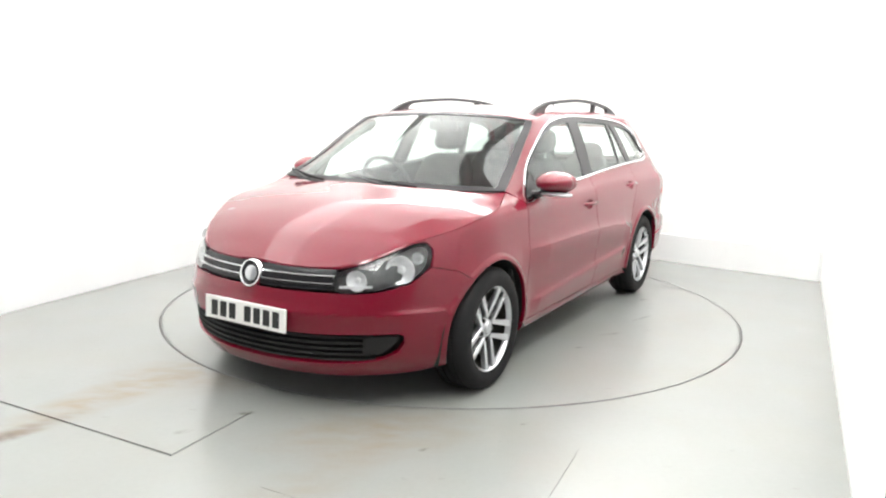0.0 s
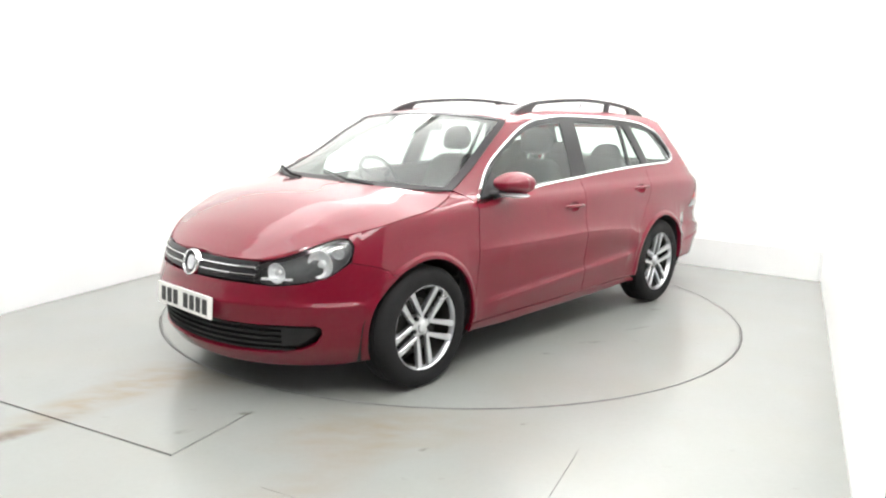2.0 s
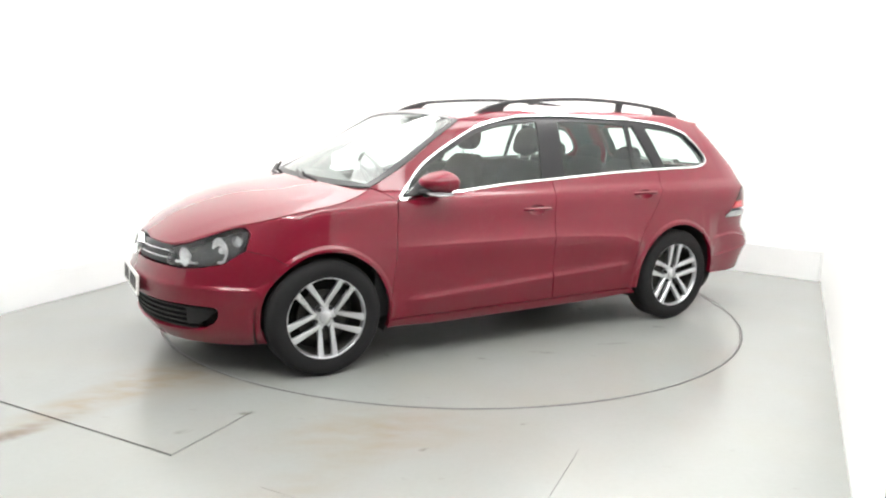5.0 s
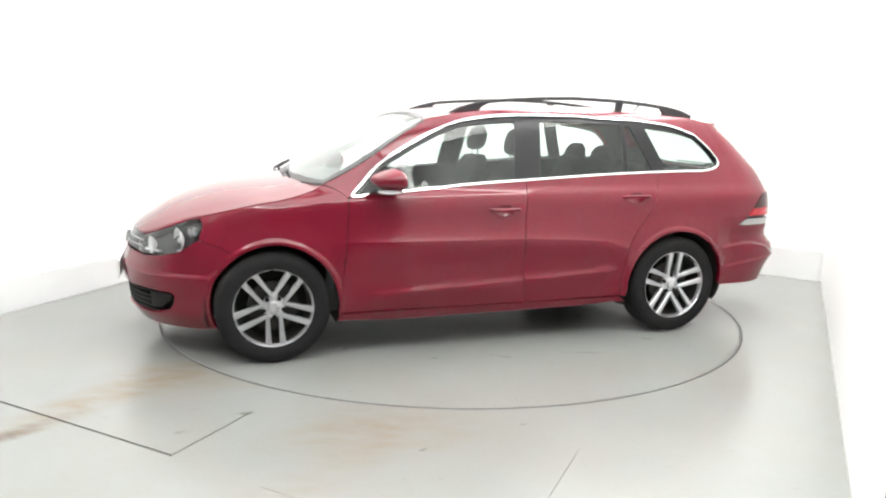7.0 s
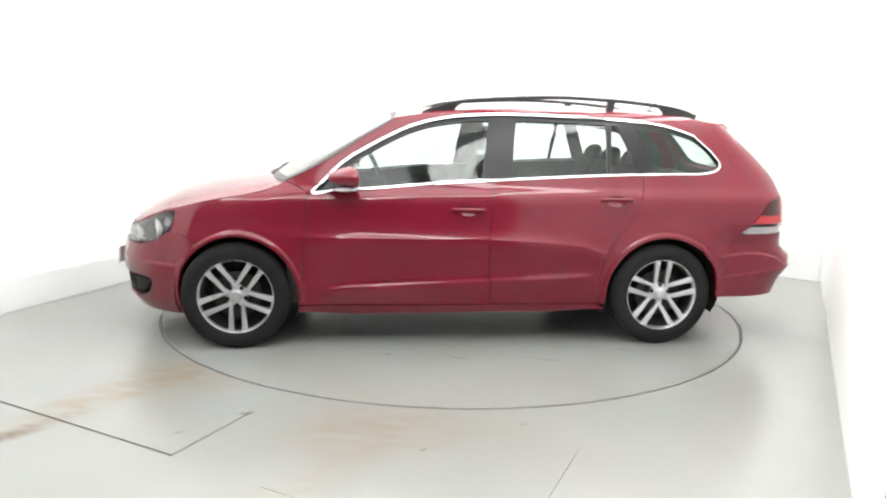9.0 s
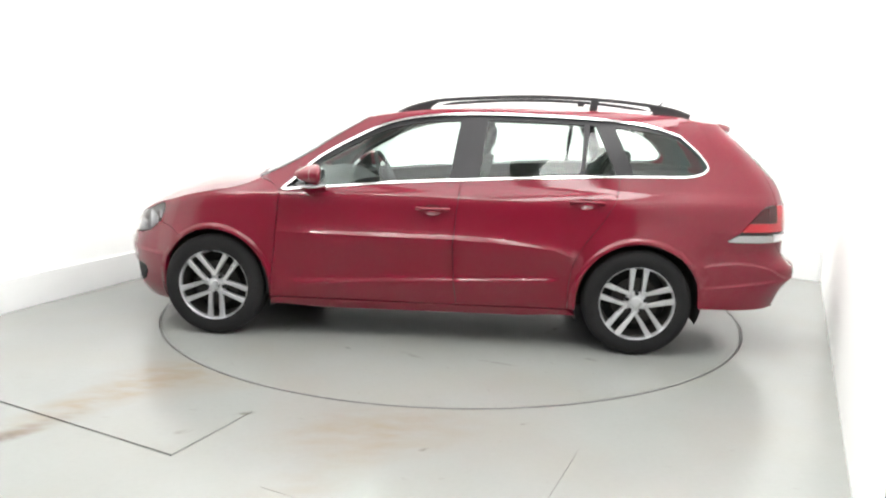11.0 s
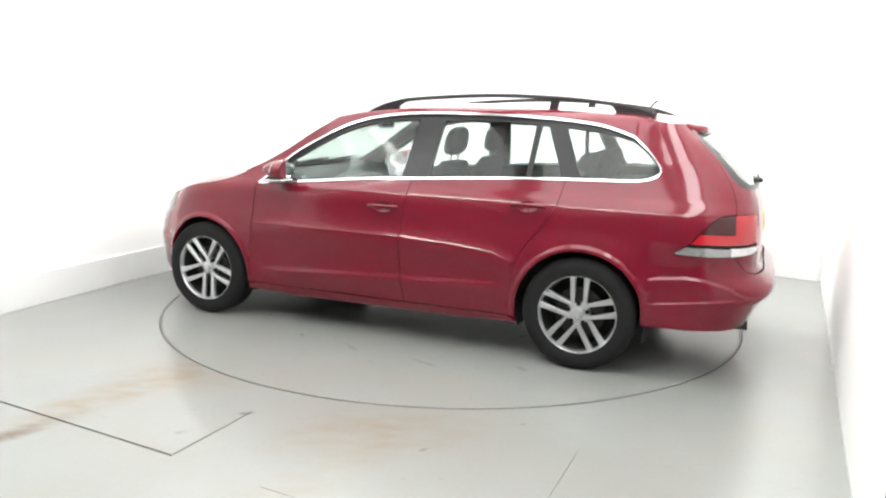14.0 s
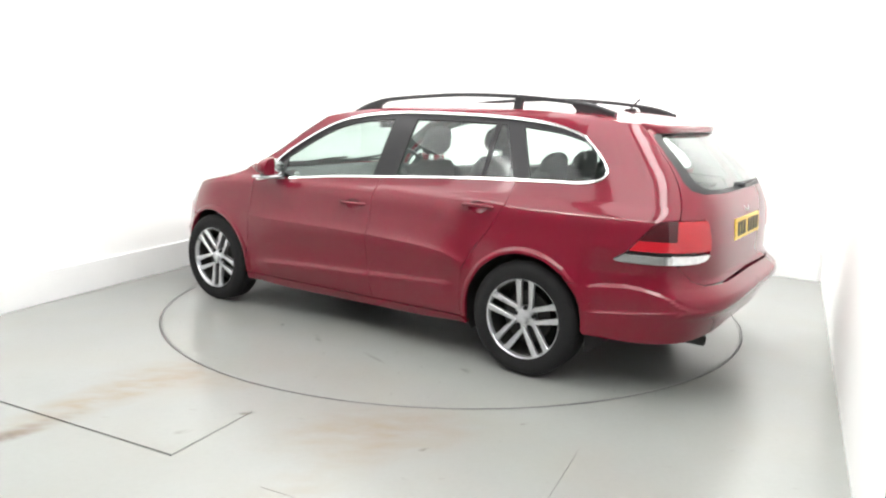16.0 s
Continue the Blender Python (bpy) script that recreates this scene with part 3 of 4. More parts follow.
def build_body():
    shut = .0022
    # bonnet, roof, screens
    grid("bonnet", hood_fn, 40, 33, M_PAINT, car, "red bonnet with soft creases", under=.012)
    grid("roof", roof_fn, 48, 25, M_PAINT, car, under=.012)
    grid("headlining", lambda a, b: roof_fn(.02 + a * .93, .04 + b * .92) - np.array((0, 0, .035)), 20, 9, M_HEAD, car, "pale fabric headlining", under=.006)
    glass = grid("windscreen", lambda a, b: screen_fn(.02 + a * .96, .015 + b * .97), 14, 21, M_GLASS, car, "clear curved windscreen", under=.005)
    glass.visible_shadow = False
    for b0, b1, a0, a1 in ((0, .035, 0, 1), (.965, 1, 0, 1), (.035, .965, 0, .06), (.035, .965, .95, 1)):
        grid("screen_seal", lambda a, b: screen_fn(a0 + a * (a1 - a0), b0 + b * (b1 - b0)) + np.array((.003, 0, .003)), 12, 12, M_GLOSS, car, "black screen border", under=.006)
    grid("cowl", lambda a, b: np.stack([1.20 - .16 * (2 * b - 1) ** 2 - .11 * a, (2 * b - 1) * .72, .955 - .012 * a + .02 * (2 * b - 1) ** 2], -1), 5, 17, M_BLACK, car, "black plastic cowl under the screen", under=.03)
    # nose
    # the opening reaches the middle, so it is part of the outline
    lowered = [(UC, .175), (2.2, .175), (1.75, .178)] + arc(AXLE, ARCH_R, -20, 54) + [(1.60, .66), (1.742, .6845), (1.838, .618), (1.965, .59), (2.10, .577), (2.205, .580), (2.4, .580), (UC, .580)] + [(UC, .388)] + LOWER[-2:0:-1] + [(UC, .242)]
    fb = sheet("front_bumper", lowered, M_PAINT, car, both=True, step=.035, fold=.03, extra=shelf_points(1.66, UC - .01, (.470, .478, .484, .490, .496, .504, .516, .530)), label="red front bumper with a wide lower opening")
    sheet("grille_backing", [(UC, .23), (1.95, .24), (1.85, .34), (1.85, .41), (UC, .41)], M_LINER, fb, both=True, out=-.05, fold=0)
    for k in range(5):
        z = .254 + k * .028
        u0 = 1.99 - k * .027 if k < 4 else 1.92
        sheet("lower_grille_slat", [(UC, z), (u0, z + .004), (u0, z + .013), (UC, z + .011)], M_LINER, fb, both=True, out=-.012, fold=.03, label="black lower grille slat")
    for s in (1, -1):
        fog = [(1.885, .345), (1.95, .298), (2.06, .272), (2.06, .384), (1.885, .382), (1.872, .37)]
        sheet("grille_blank", inset(fog, .006), M_LINER, fb, side=s, out=-.008, fold=.03)
    up_out = [(UC, .586), (2.205, .586), (2.215, .63), (2.207, .690), (2.4, .684), (UC, .682)]
    grille = sheet("radiator_grille", up_out, M_LINER, car, both=True, out=-.03, fold=0, label="black radiator grille with thin chrome bars")
    for z, h, m, o, lab in ((.592, .018, M_GLOSS, -.004, ""), (.617, .005, M_CHROME, .003, "thin chrome bar"), (.626, .018, M_GLOSS, -.004, ""), (.650, .005, M_CHROME, .003, "thin chrome bar"), (.660, .022, M_GLOSS, -.004, "")):
        sheet("grille_bar", [(UC, z), (2.21, z + .002), (2.21, z + h + .002), (UC, z + h)], m, grille, both=True, out=o, fold=.02, label=lab)
    face = Matrix.Translation((2.066, 0, .630)) @ Matrix.Rotation(radians(-12), 4, "Y") @ Matrix.Rotation(radians(-90), 4, "Z")
    bm = lathe([(.066, 0), (.066, .022), (.063, .027), (.058, .027), (.055, .020), (.055, 0)], 40, face)
    badge = part("badge", bm, M_CHROME, car, "round chrome badge ring", smooth=40)
    part("badge_disc", lathe([(.0, .016), (.054, .014), (.055, 0)], 40, face), M_GLOSS, badge, "dark badge disc", smooth=40)
    part("badge_boss", lathe([(.036, .012), (.036, .019), (.030, .022), (0, .023)], 32, face), M_ALLOY, badge, "plain silver boss", smooth=40)
    plate("front_plate", Matrix.Translation((2.130, 0, .447)) @ Matrix.Rotation(radians(-3), 4, "Y"), M_PLATE, fb)
    # flanks
    for s in (1, -1):
        fender = arc(AXLE, ARCH_R, 180 + 8, 54.3, 40) + [(1.60, .6605), (1.739, .6855), (1.742, .765), (1.78, .797)] + [(u, float(hood_edge(u))) for u in np.linspace(1.84, 1.0, 20)] + [(.93, .962), (.868, .918)] + SEAM_A[::-1][1:-1] + [(.926, .262)]
        sheet("front_wing", fender, M_PAINT, car, side=s, gap=.0015, step=.02, fold=.02, extra=lip_points(AXLE), label="red front wing with a flared arch")
        nose = [(u, float(hood_edge(u))) for u in np.linspace(1.84, 2.2, 12)]
        rim = [(1.79, .800)] + nose + [(2.2, .690), (2.085, .713), (1.95, .762), (1.85, .795)]
        sheet("light_brow", rim, M_PAINT, car, side=s, step=.03, fold=.01)
        fd = SEAM_A + [(u, float(BELT(u)) + .004) for u in np.linspace(.84, -.23, 20)] + SEAM_B[::-1]
        door = sheet("front_door", fd, M_PAINT, car, side=s, gap=shut, step=.027, extra=crease_points(-.22, .90), holes=[handle_cup(-.072, .832)], label="red front door")
        rd = [(u, z) for u, z in SEAM_B] + [(u, float(BELT(u)) + .004) for u in np.linspace(-.25, -1.15, 20)] + SEAM_C[::-1]
        rdoor = sheet("rear_door", rd, M_PAINT, car, side=s, gap=shut, step=.03, extra=crease_points(-1.1, -.22) + lip_points(-AXLE), holes=[handle_cup(-.975, .893)], label="red rear door")
        for d, u, z in ((door, -.072, .832), (rdoor, -.975, .893)):
            handle(d, u, z, s)
        sill = [(.925, .255), (.93, .215), (.60, .196), (-.60, .205), (-.93, .225), (-.885, .255)]
        sheet("sill", sill, M_PAINT, car, side=s, fold=.03, out=.0, label="red door sill")
        top = sorted([q for q in LAMP if q[0] > -2.125 and q[1] >= .702], key=lambda q: q[0])
        low = sorted([q for q in LAMP if q[0] > -2.125 and q[1] < .702], key=lambda q: -q[0])
        # the window opening's lower edge is the belt; above it the panel runs round the opening
        uni_a = SCREEN_EDGE + [(u, float(roof_edge(u))) for u in np.linspace(.36, -2.14, 50)] + [(-2.16, 1.33), (-2.150, 1.17), (-2.130, 1.03), (-2.128, .918)] + top + low \
            + [(-2.128, .682), (-1.64, .557)] + arc(-AXLE, ARCH_R, 136, 8, 36) + [(-.93, .262)] + SEAM_C + window_over()
        sheet("body_side", uni_a, M_PAINT, car, side=s, step=.03, fold=.02, gap=.001, extra=lip_points(-AXLE), label="red body side with rear wing and roof pillars")
        windows(s)
        sheet("pillar_trim", SCREEN_EDGE[3:] + [(u, float(roof_edge(u)) - .01) for u in np.linspace(.36, -1.95, 40)] + [(-1.98, 1.25), (-2.0, 1.06)] + window_over(.02)[0:], M_TRIM, car, side=s, out=-.055, fold=.01, label="grey inner pillar trim")
        sheet("door_card", [(1.0, .25), (1.0, .92)] + [(u, float(BELT(u)) + .030) for u in np.linspace(.80, -1.55, 30)] + [(-1.95, 1.06), (-2.0, .45), (-1.75, .45)] + arc(-AXLE, .40, 150, 10, 16) + [(-.86, .25)],
              M_TRIM, car, side=s, out=-.06, fold=.02, label="grey inner door lining")
        headlight(s)
        taillight(s)
        # wheel wells
        for cx in (AXLE, -AXLE):
            m = Matrix.Translation((cx, 0, WHEEL_R))
            part("arch_liner", arch_shell(cx, s, m), M_LINER, car, "black wheel-arch liner", smooth=40)
        rail(s)
        mirror(s, door)
    # tail
    gate_out = [(UT, 1.345), (-2.4, 1.345), (-2.19, 1.335), (-2.164, 1.328), (-2.154, 1.17), (-2.134, 1.03), (-2.132, .918)] + [q for q in sorted([q for q in LAMP if q[0] < -2.135 and q[1] > .81], key=lambda q: -q[0])] \
        + [q for q in sorted([q for q in LAMP if q[0] < -2.135 and q[1] <= .81], key=lambda q: q[0])] + [(-2.132, .687), (-2.21, .620), (-2.29, .596), (-2.5, .592), (UT, .602)]
    glass_out = [(UT, 1.022), (-2.5, 1.022), (-2.29, 1.028), (-2.21, 1.045), (-2.178, 1.08), (-2.178, 1.20), (-2.185, 1.285), (-2.205, 1.308), (-2.26, 1.318), (UT, 1.322)]
    gate = sheet("tailgate", gate_out + [(UT, 1.022)] + glass_out[1:], M_PAINT, car, both=True, step=.035, fold=.02, gap=0,
                 label="red tailgate with a wide rear window")
    rg = sheet("rear_window", inset(glass_out, .0), M_GLASS, gate, both=True, out=-.004, fold=0, thick=.004, label="tinted rear window")
    rg.visible_shadow = False
    frame_in = [(UT, 1.045), (-2.5, 1.045), (-2.36, 1.052), (-2.29, 1.072), (-2.262, 1.10), (-2.262, 1.20), (-2.265, 1.27), (-2.285, 1.298), (-2.33, 1.306), (UT, 1.308)]
    sheet("rear_window_border", inset(glass_out[:-1] + [glass_out[-1]] + frame_in[::-1], .002), M_GLOSS, gate, both=True, out=-.002, fold=0, label="black rear window border")
    gate_in = [(UT, 1.338), (-2.4, 1.338), (-2.20, 1.330), (-2.166, 1.30), (-2.158, 1.17), (-2.150, 1.03), (-2.150, .70), (-2.30, .63), (UT, .63)]
    sheet("tailgate_lining", gate_in + [(UT, 1.022)] + glass_out[1:], M_TRIM, gate, both=True, fn=lambda u, z: skin(u, z) * np.array((.968, .92, 1.0)), fold=.01, label="grey inner tailgate lining")
    # roof spoiler
    us = np.linspace(-2.13, UT, 24)
    e = skin(us, 1.352)
    nrm = np.stack([np.full(len(us), -1.0), (e[:, 1] / .50) ** 3 * .6, np.zeros(len(us))], 1)
    nrm /= np.linalg.norm(nrm, axis=1, keepdims=True)
    half = [(p, n) for p, n in zip(e, nrm)]
    path = half + [(p * (1, -1, 1), n * (1, -1, 1)) for p, n in half[::-1][1:]]
    bm = bmesh.new()
    rows = []
    for i, (p, n) in enumerate(path):
        k = min(1.0, min(i, len(path) - 1 - i) / 7.0)
        k = k * k * (3 - 2 * k)
        rows.append([bm.verts.new(p + n * d * k + np.array((0, 0, h))) for d, h in ((-.05, .016), (.0, .014), (.035, .008), (.056, -.002), (.060, -.012), (.057, -.034), (.035, -.046), (-.05, -.048))])
    for a, b in zip(rows, rows[1:]):
        for q in range(8):
            bm.faces.new((a[q], a[(q + 1) % 8], b[(q + 1) % 8], b[q]))
    bm.faces.new(rows[0]), bm.faces.new(rows[-1])
    part("roof_spoiler", bm, M_PAINT, gate, "red roof-edge spoiler", smooth=45)
    plate("rear_plate", Matrix.Translation((-2.190, 0, .825)) @ Matrix.Rotation(radians(180), 4, "Z") @ Matrix.Rotation(radians(-4), 4, "Y"), M_YELLOW, gate)
    part("boot_handle", lathe([(.046, 0), (.046, .010), (.043, .013), (.040, .010), (.040, .004), (0, .006)], 32, Matrix.Translation((-2.162, 0, .945)) @ Matrix.Rotation(radians(22), 4, "Y") @ Matrix.Rotation(radians(90), 4, "Z")), M_ALLOY, gate, "round silver boot handle", smooth=40)
    wiper = part("rear_wiper", box((.065, .04, .030), Matrix.Translation((-2.140, .03, 1.045)), .012), M_BLACK, gate, "black rear wiper")
    part("wiper_arm", sweep([tuple(at_skin(u, 1.048, -1, .012)) for u in (UT + .03, UT + .15, UT + .30, UT + .42)], disc_section(.008, 8, .7)), M_BLACK, wiper)
    rb = [(UT, .588), (-2.5, .584), (-2.29, .592), (-2.21, .617), (-2.1295, .6872), (-1.641, .5632)] + arc(-AXLE, ARCH_R, 137, 179, 18) + [(-1.66, .302), (-1.9, .298), (-2.15, .305), (-2.4, .315), (UT, .32)]
    rbump = sheet("rear_bumper", rb, M_PAINT, car, both=True, out=-.0015, fold=.03, step=.035, extra=[(u, float(rear_step(u, k)) + d) for u in np.arange(UT + .01, -1.67, .02) for k in ((0, 1) if u > -2.08 else (0,)) for d in (-.012, -.002, .006, .014, .022)], label="red rear bumper with a load shelf")
    sheet("bumper_shelf", [(UT, .598), (-2.22, .60), (-2.22, .64), (UT, .64)], M_BLACK, rbump, both=True, out=-.045, fold=.0)
    sheet("diffuser", [(UT, .30), (-2.3, .30), (-2.1, .30), (-2.1, .275), (-2.3, .262), (UT, .26)], M_BLACK, rbump, both=True, out=-.05, fold=.03, label="black lower bumper edge")
    part("tail_pipe", lathe([(.028, 0), (.028, .20), (.024, .20), (.024, .05), (0, .05)], 24, Matrix.Translation((-1.96, .54, .285)) @ Matrix.Rotation(radians(90), 4, "Z")), M_DARKMETAL, car, "dark steel tail pipe", smooth=40)
    # floor pan, underside, aerial, wipers
    part("floor_pan", box((3.9, 1.05, .10), Matrix.Translation((-.05, 0, .27)), .02), M_LINER, car, "black underside")
    part("side_floor", box((1.75, 1.50, .08), Matrix.Translation((0, 0, .26)), .02), M_LINER, car, "black underside")
    part("engine_block", box((.75, .98, .40), Matrix.Translation((1.45, 0, .52)), .05), M_LINER, car, "dark engine bay filling")
    part("boot_floor", box((.95, 1.02, .06), Matrix.Translation((-1.65, 0, .58)), .02), M_CLOTH, car, "dark boot carpet")
    a = part("aerial", box((.07, .035, .018), Matrix.Translation((-1.475, -.02, 1.437)), .008), M_BLACK, car, "short black roof aerial")
    part("aerial_rod", sweep([(-1.47, -.02, 1.44), (-1.50, -.022, 1.475), (-1.525, -.024, 1.50)], disc_section(.006, 8)), M_BLACK, a)
    for y0, y1, xa in ((.36, -.22, 1.135), (-.30, -.66, 1.09)):
        w = part("windscreen_wiper", sweep([(1.16, y0, .968), (1.15, (y0 + y1) / 2, .985), (1.06, y1, 1.015)], [(-.012, 0), (.012, 0), (.006, .012), (-.006, .012)]), M_BLACK, car, "black windscreen wiper")
        part("blade", sweep([(1.13, y0 - .06, .988), (1.12, (y0 + y1) / 2, 1.0), (1.02, y1 - .05, 1.028)], disc_section(.009, 8)), M_RUBBER, w)


def arch_shell(cx, s, m):
    """A wheel housing open towards the ground, its edge tucked behind the body's skin."""
    bm, rows, r = bmesh.new(), [], ARCH_R + .008
    for i in range(33):
        a = radians(-20 + 220 * i / 32)
        edge = float(skin(cx + r * math.cos(a), max(.18, WHEEL_R + r * math.sin(a)))[1]) - .012
        rows.append([bm.verts.new(m @ Vector((q * math.cos(a), y * s, q * math.sin(a)))) for q, y in ((r, edge), (r + .015, edge - .05), (r + .015, .54), (.05, .53))])
    for a, b in zip(rows, rows[1:]):
        for j in range(3):
            bm.faces.new((a[j], a[j + 1], b[j + 1], b[j]))
    return bm


def window_over(d=0.0):
    """The side-window outline from its rear lower corner over the top to its front corner, grown by d."""
    w = inset(WINDOW, -d) if d else WINDOW
    lower = [q for q in w if q[0] < -1.12 and q[1] < 1.075 and q[0] > -1.72]
    lower = sorted(lower, key=lambda q: -q[0])
    i0 = max(range(len(w)), key=lambda i: w[i][0])
    ring = w[i0:] + w[:i0]                     # from the front corner, over the top, to the rear, back along the belt
    k = min(range(len(ring)), key=lambda i: abs(ring[i][0] + 1.19) + (0 if ring[i][1] < 1.1 else 9))
    return ring[:k + 1][::-1] + [(.868, .918), (.93, .962)]


def windows(s):
    chrome = inset(WINDOW, .0115)
    obj_frame = sheet("window_trim", WINDOW, M_CHROME, car, holes=[chrome], side=s, out=.006, fold=.016, step=.03, label="bright chrome side-window surround")
    # the black border is broad along the top and narrow at the belt and the tail
    inner = []
    for p, q in zip(inset(WINDOW, .016), inset(WINDOW, .038)):
        k = min(1, max(0, (p[1] - 1.02) / .12)) * min(1, max(0, (p[0] + 1.62) / .35))
        inner.append((p[0] + (q[0] - p[0]) * k, p[1] + (q[1] - p[1]) * k))
    panes = []
    for lo, hi in (((-.157, -.217), None), ((-.932, -.952), (-.335, -.386)), ((-1.167, -.996), (-.954, -.988)), (None, (-1.270, -1.105))):
        panes.append(clip(clip(inner, lo, 1), hi, -1))
    sheet("window_frame", inset(WINDOW, .010), M_GLOSS, car, holes=panes, side=s, out=-.008, fold=.02, step=.03, label="gloss black window frame and pillars")
    for p in panes:
        g = sheet("side_window", inset(p, -.004), M_GLASS, car, side=s, out=-.012, fold=.004, thick=.004, step=.06, label="lightly tinted side window")
        g.visible_shadow = False


def clip(poly, line, sign):
    """Keeps the part of an outline ahead of (sign 1) or behind (-1) a line given by its u at z 1.0 and at z 1.4."""
    if line is None:
        return poly
    at = lambda z: line[0] + (line[1] - line[0]) * (z - 1.0) / .4
    out = []
    for a, b in zip(poly, poly[1:] + poly[:1]):
        da, db = sign * (a[0] - at(a[1])), sign * (b[0] - at(b[1]))
        if da >= 0:
            out.append(a)
        if (da >= 0) != (db >= 0):
            t = da / (da - db)
            out.append((a[0] + (b[0] - a[0]) * t, a[1] + (b[1] - a[1]) * t))
    return out


def at_skin(u, z, s, out=0.0):
    uv = np.array([[u, z]])
    p = skin(uv[:, 0], uv[:, 1])[0] + normals_of(skin, uv)[0] * out
    return Vector((p[0], p[1] * s, p[2]))


def handle_cup(u, z):
    return [(u + .062 * math.cos(a), z - .002 + .032 * math.sin(a)) for a in np.linspace(0, 2 * math.pi, 25)[:-1]]


def handle(door, u, z, s):
    """A pull handle over a hollow in the door."""
    def bowl(uu, zz):
        p = skin(uu, zz)
        r2 = np.clip(((np.asarray(uu) - u) / .066) ** 2 + ((np.asarray(zz) - z + .002) / .036) ** 2, 0, 1)
        return p - np.stack([0 * r2, .018 * (1 - r2), 0 * r2], -1)
    sheet("handle_hollow", inset(handle_cup(u, z), -.003), M_PAINT, door, fn=bowl, side=s, out=-.001, fold=0, step=.012)
    path = [at_skin(u + d, z + .004, s, o) for d, o in ((.092, .000), (.086, .012), (.066, .022), (.03, .028), (-.03, .028), (-.066, .022), (-.086, .012), (-.092, .000))]
    part("handle", sweep(path, disc_section(.013, 10, .8)), M_PAINT, door, "body-coloured pull handle", smooth=50)


def mirror(s, door):
    """A door mirror: rounded housing in body colour, black foot, bright lower strip, glass facing back."""
    bm = bmesh.new()
    bmesh.ops.create_icosphere(bm, subdivisions=4, radius=1)
    for v in bm.verts:
        x, y, z = v.co
        k = abs(z) ** 1.0
        fx = .125 * x if x > 0 else .055 * max(x, -.55)
        zz = (.064 - .022 * max(x, 0)) * math.copysign(abs(z) ** .85, z) * (1 - .12 * (y > 0) * y)
        v.co = Vector((.625 + fx - .03 * y, .922 + .106 * math.copysign(abs(y) ** .9, y), 1.022 + zz))
        v.co.y *= s
    house = part("door_mirror", bm, M_PAINT, door, "red door mirror with a bright lower strip", smooth=60)
    bm = bmesh.new()
    bmesh.ops.create_uvsphere(bm, u_segments=28, v_segments=10, radius=1, matrix=Matrix.Translation((.645, s * .925, .958)) @ Matrix.Rotation(radians(-14 * s), 4, "Z") @ Matrix.Diagonal((.075, .108, .016, 1)))
    part("indicator_strip", bm, M_CLEAR, house, "bright clear indicator strip", smooth=60)
    bm = bmesh.new()
    bmesh.ops.create_uvsphere(bm, u_segments=24, v_segments=16, radius=1, matrix=Matrix.Translation((.612, s * .925, 1.022)) @ Matrix.Rotation(radians(-14 * s), 4, "Z") @ Matrix.Diagonal((.006, .104, .058, 1)))
    part("mirror_glass", bm, M_CHROME, house, "mirror glass", smooth=60)
    part("mirror_foot", sweep([(.70, s * .775, .955), (.67, s * .82, .955), (.645, s * .87, .962)], disc_section(.035, 12, .5), scale=[1.2, .9, .9]), M_BLACK, house, "black mirror foot", smooth=60)
    tri = [(.80, .945), (.62, .952), (.62, 1.085)]
    sheet("mirror_triangle", inset(tri, .004), M_BLACK, door, side=s, out=-.004, fold=.01, label="black corner piece")


def rail(s):
    """A raised roof rail with swept feet and one middle foot."""
    y = lambda x: s * (.540 - .04 * max(0, -x - .3))
    top = spline([(.185, y(.2), 1.392), (.12, y(.12), 1.424), (.03, y(.02), 1.452), (-.13, y(-.15), 1.480), (-.6, y(-.6), 1.506), (-1.0, y(-1.0), 1.498), (-1.3, y(-1.3), 1.473), (-1.48, y(-1.48), 1.444), (-1.59, y(-1.6), 1.405)], 6)
    sc = [1 + .35 * (abs(i / (len(top) - 1) - .5) * 2) ** 8 for i in range(len(top))]
    r = part("roof_rail", sweep(top, [(-.014, -.012), (.014, -.012), (.016, 0), (.012, .010), (-.012, .010), (-.016, 0)], scale=sc), M_BLACK, car, "black roof rail on three feet", smooth=40)
    for pts in ([(.18, 1.388), (.08, 1.398), (-.005, 1.412), (-.02, 1.436), (-.07, 1.466), (.03, 1.447), (.11, 1.424)], [(-1.58, 1.395), (-1.46, 1.402), (-1.375, 1.410), (-1.365, 1.430), (-1.335, 1.462), (-1.45, 1.445)], [(-.985, 1.43), (-1.03, 1.43), (-1.045, 1.495), (-.995, 1.495)]):
        bm = bmesh.new()
        a = [bm.verts.new((x, y(x) - .013, z)) for x, z in pts]
        b = [bm.verts.new((x, y(x) + .013, z)) for x, z in pts]
        bm.faces.new(a), bm.faces.new(b[::-1])
        for i in range(len(pts)):
            bm.faces.new((a[i], b[i], b[(i + 1) % len(pts)], a[(i + 1) % len(pts)]))
        part("rail_foot", bm, M_BLACK, r)


def plate(name, m, material, parent):
    p = part("number_plate", box((.012, .52, .111), m, .003), material, parent, "number plate with plain dark bars")
    for y in (-.205, -.145, -.085, -.025, .075, .135, .195):
        part("plate_bar", box((.003, .040, .074), m @ Matrix.Translation((.0075, -y, 0))), M_INK, p)


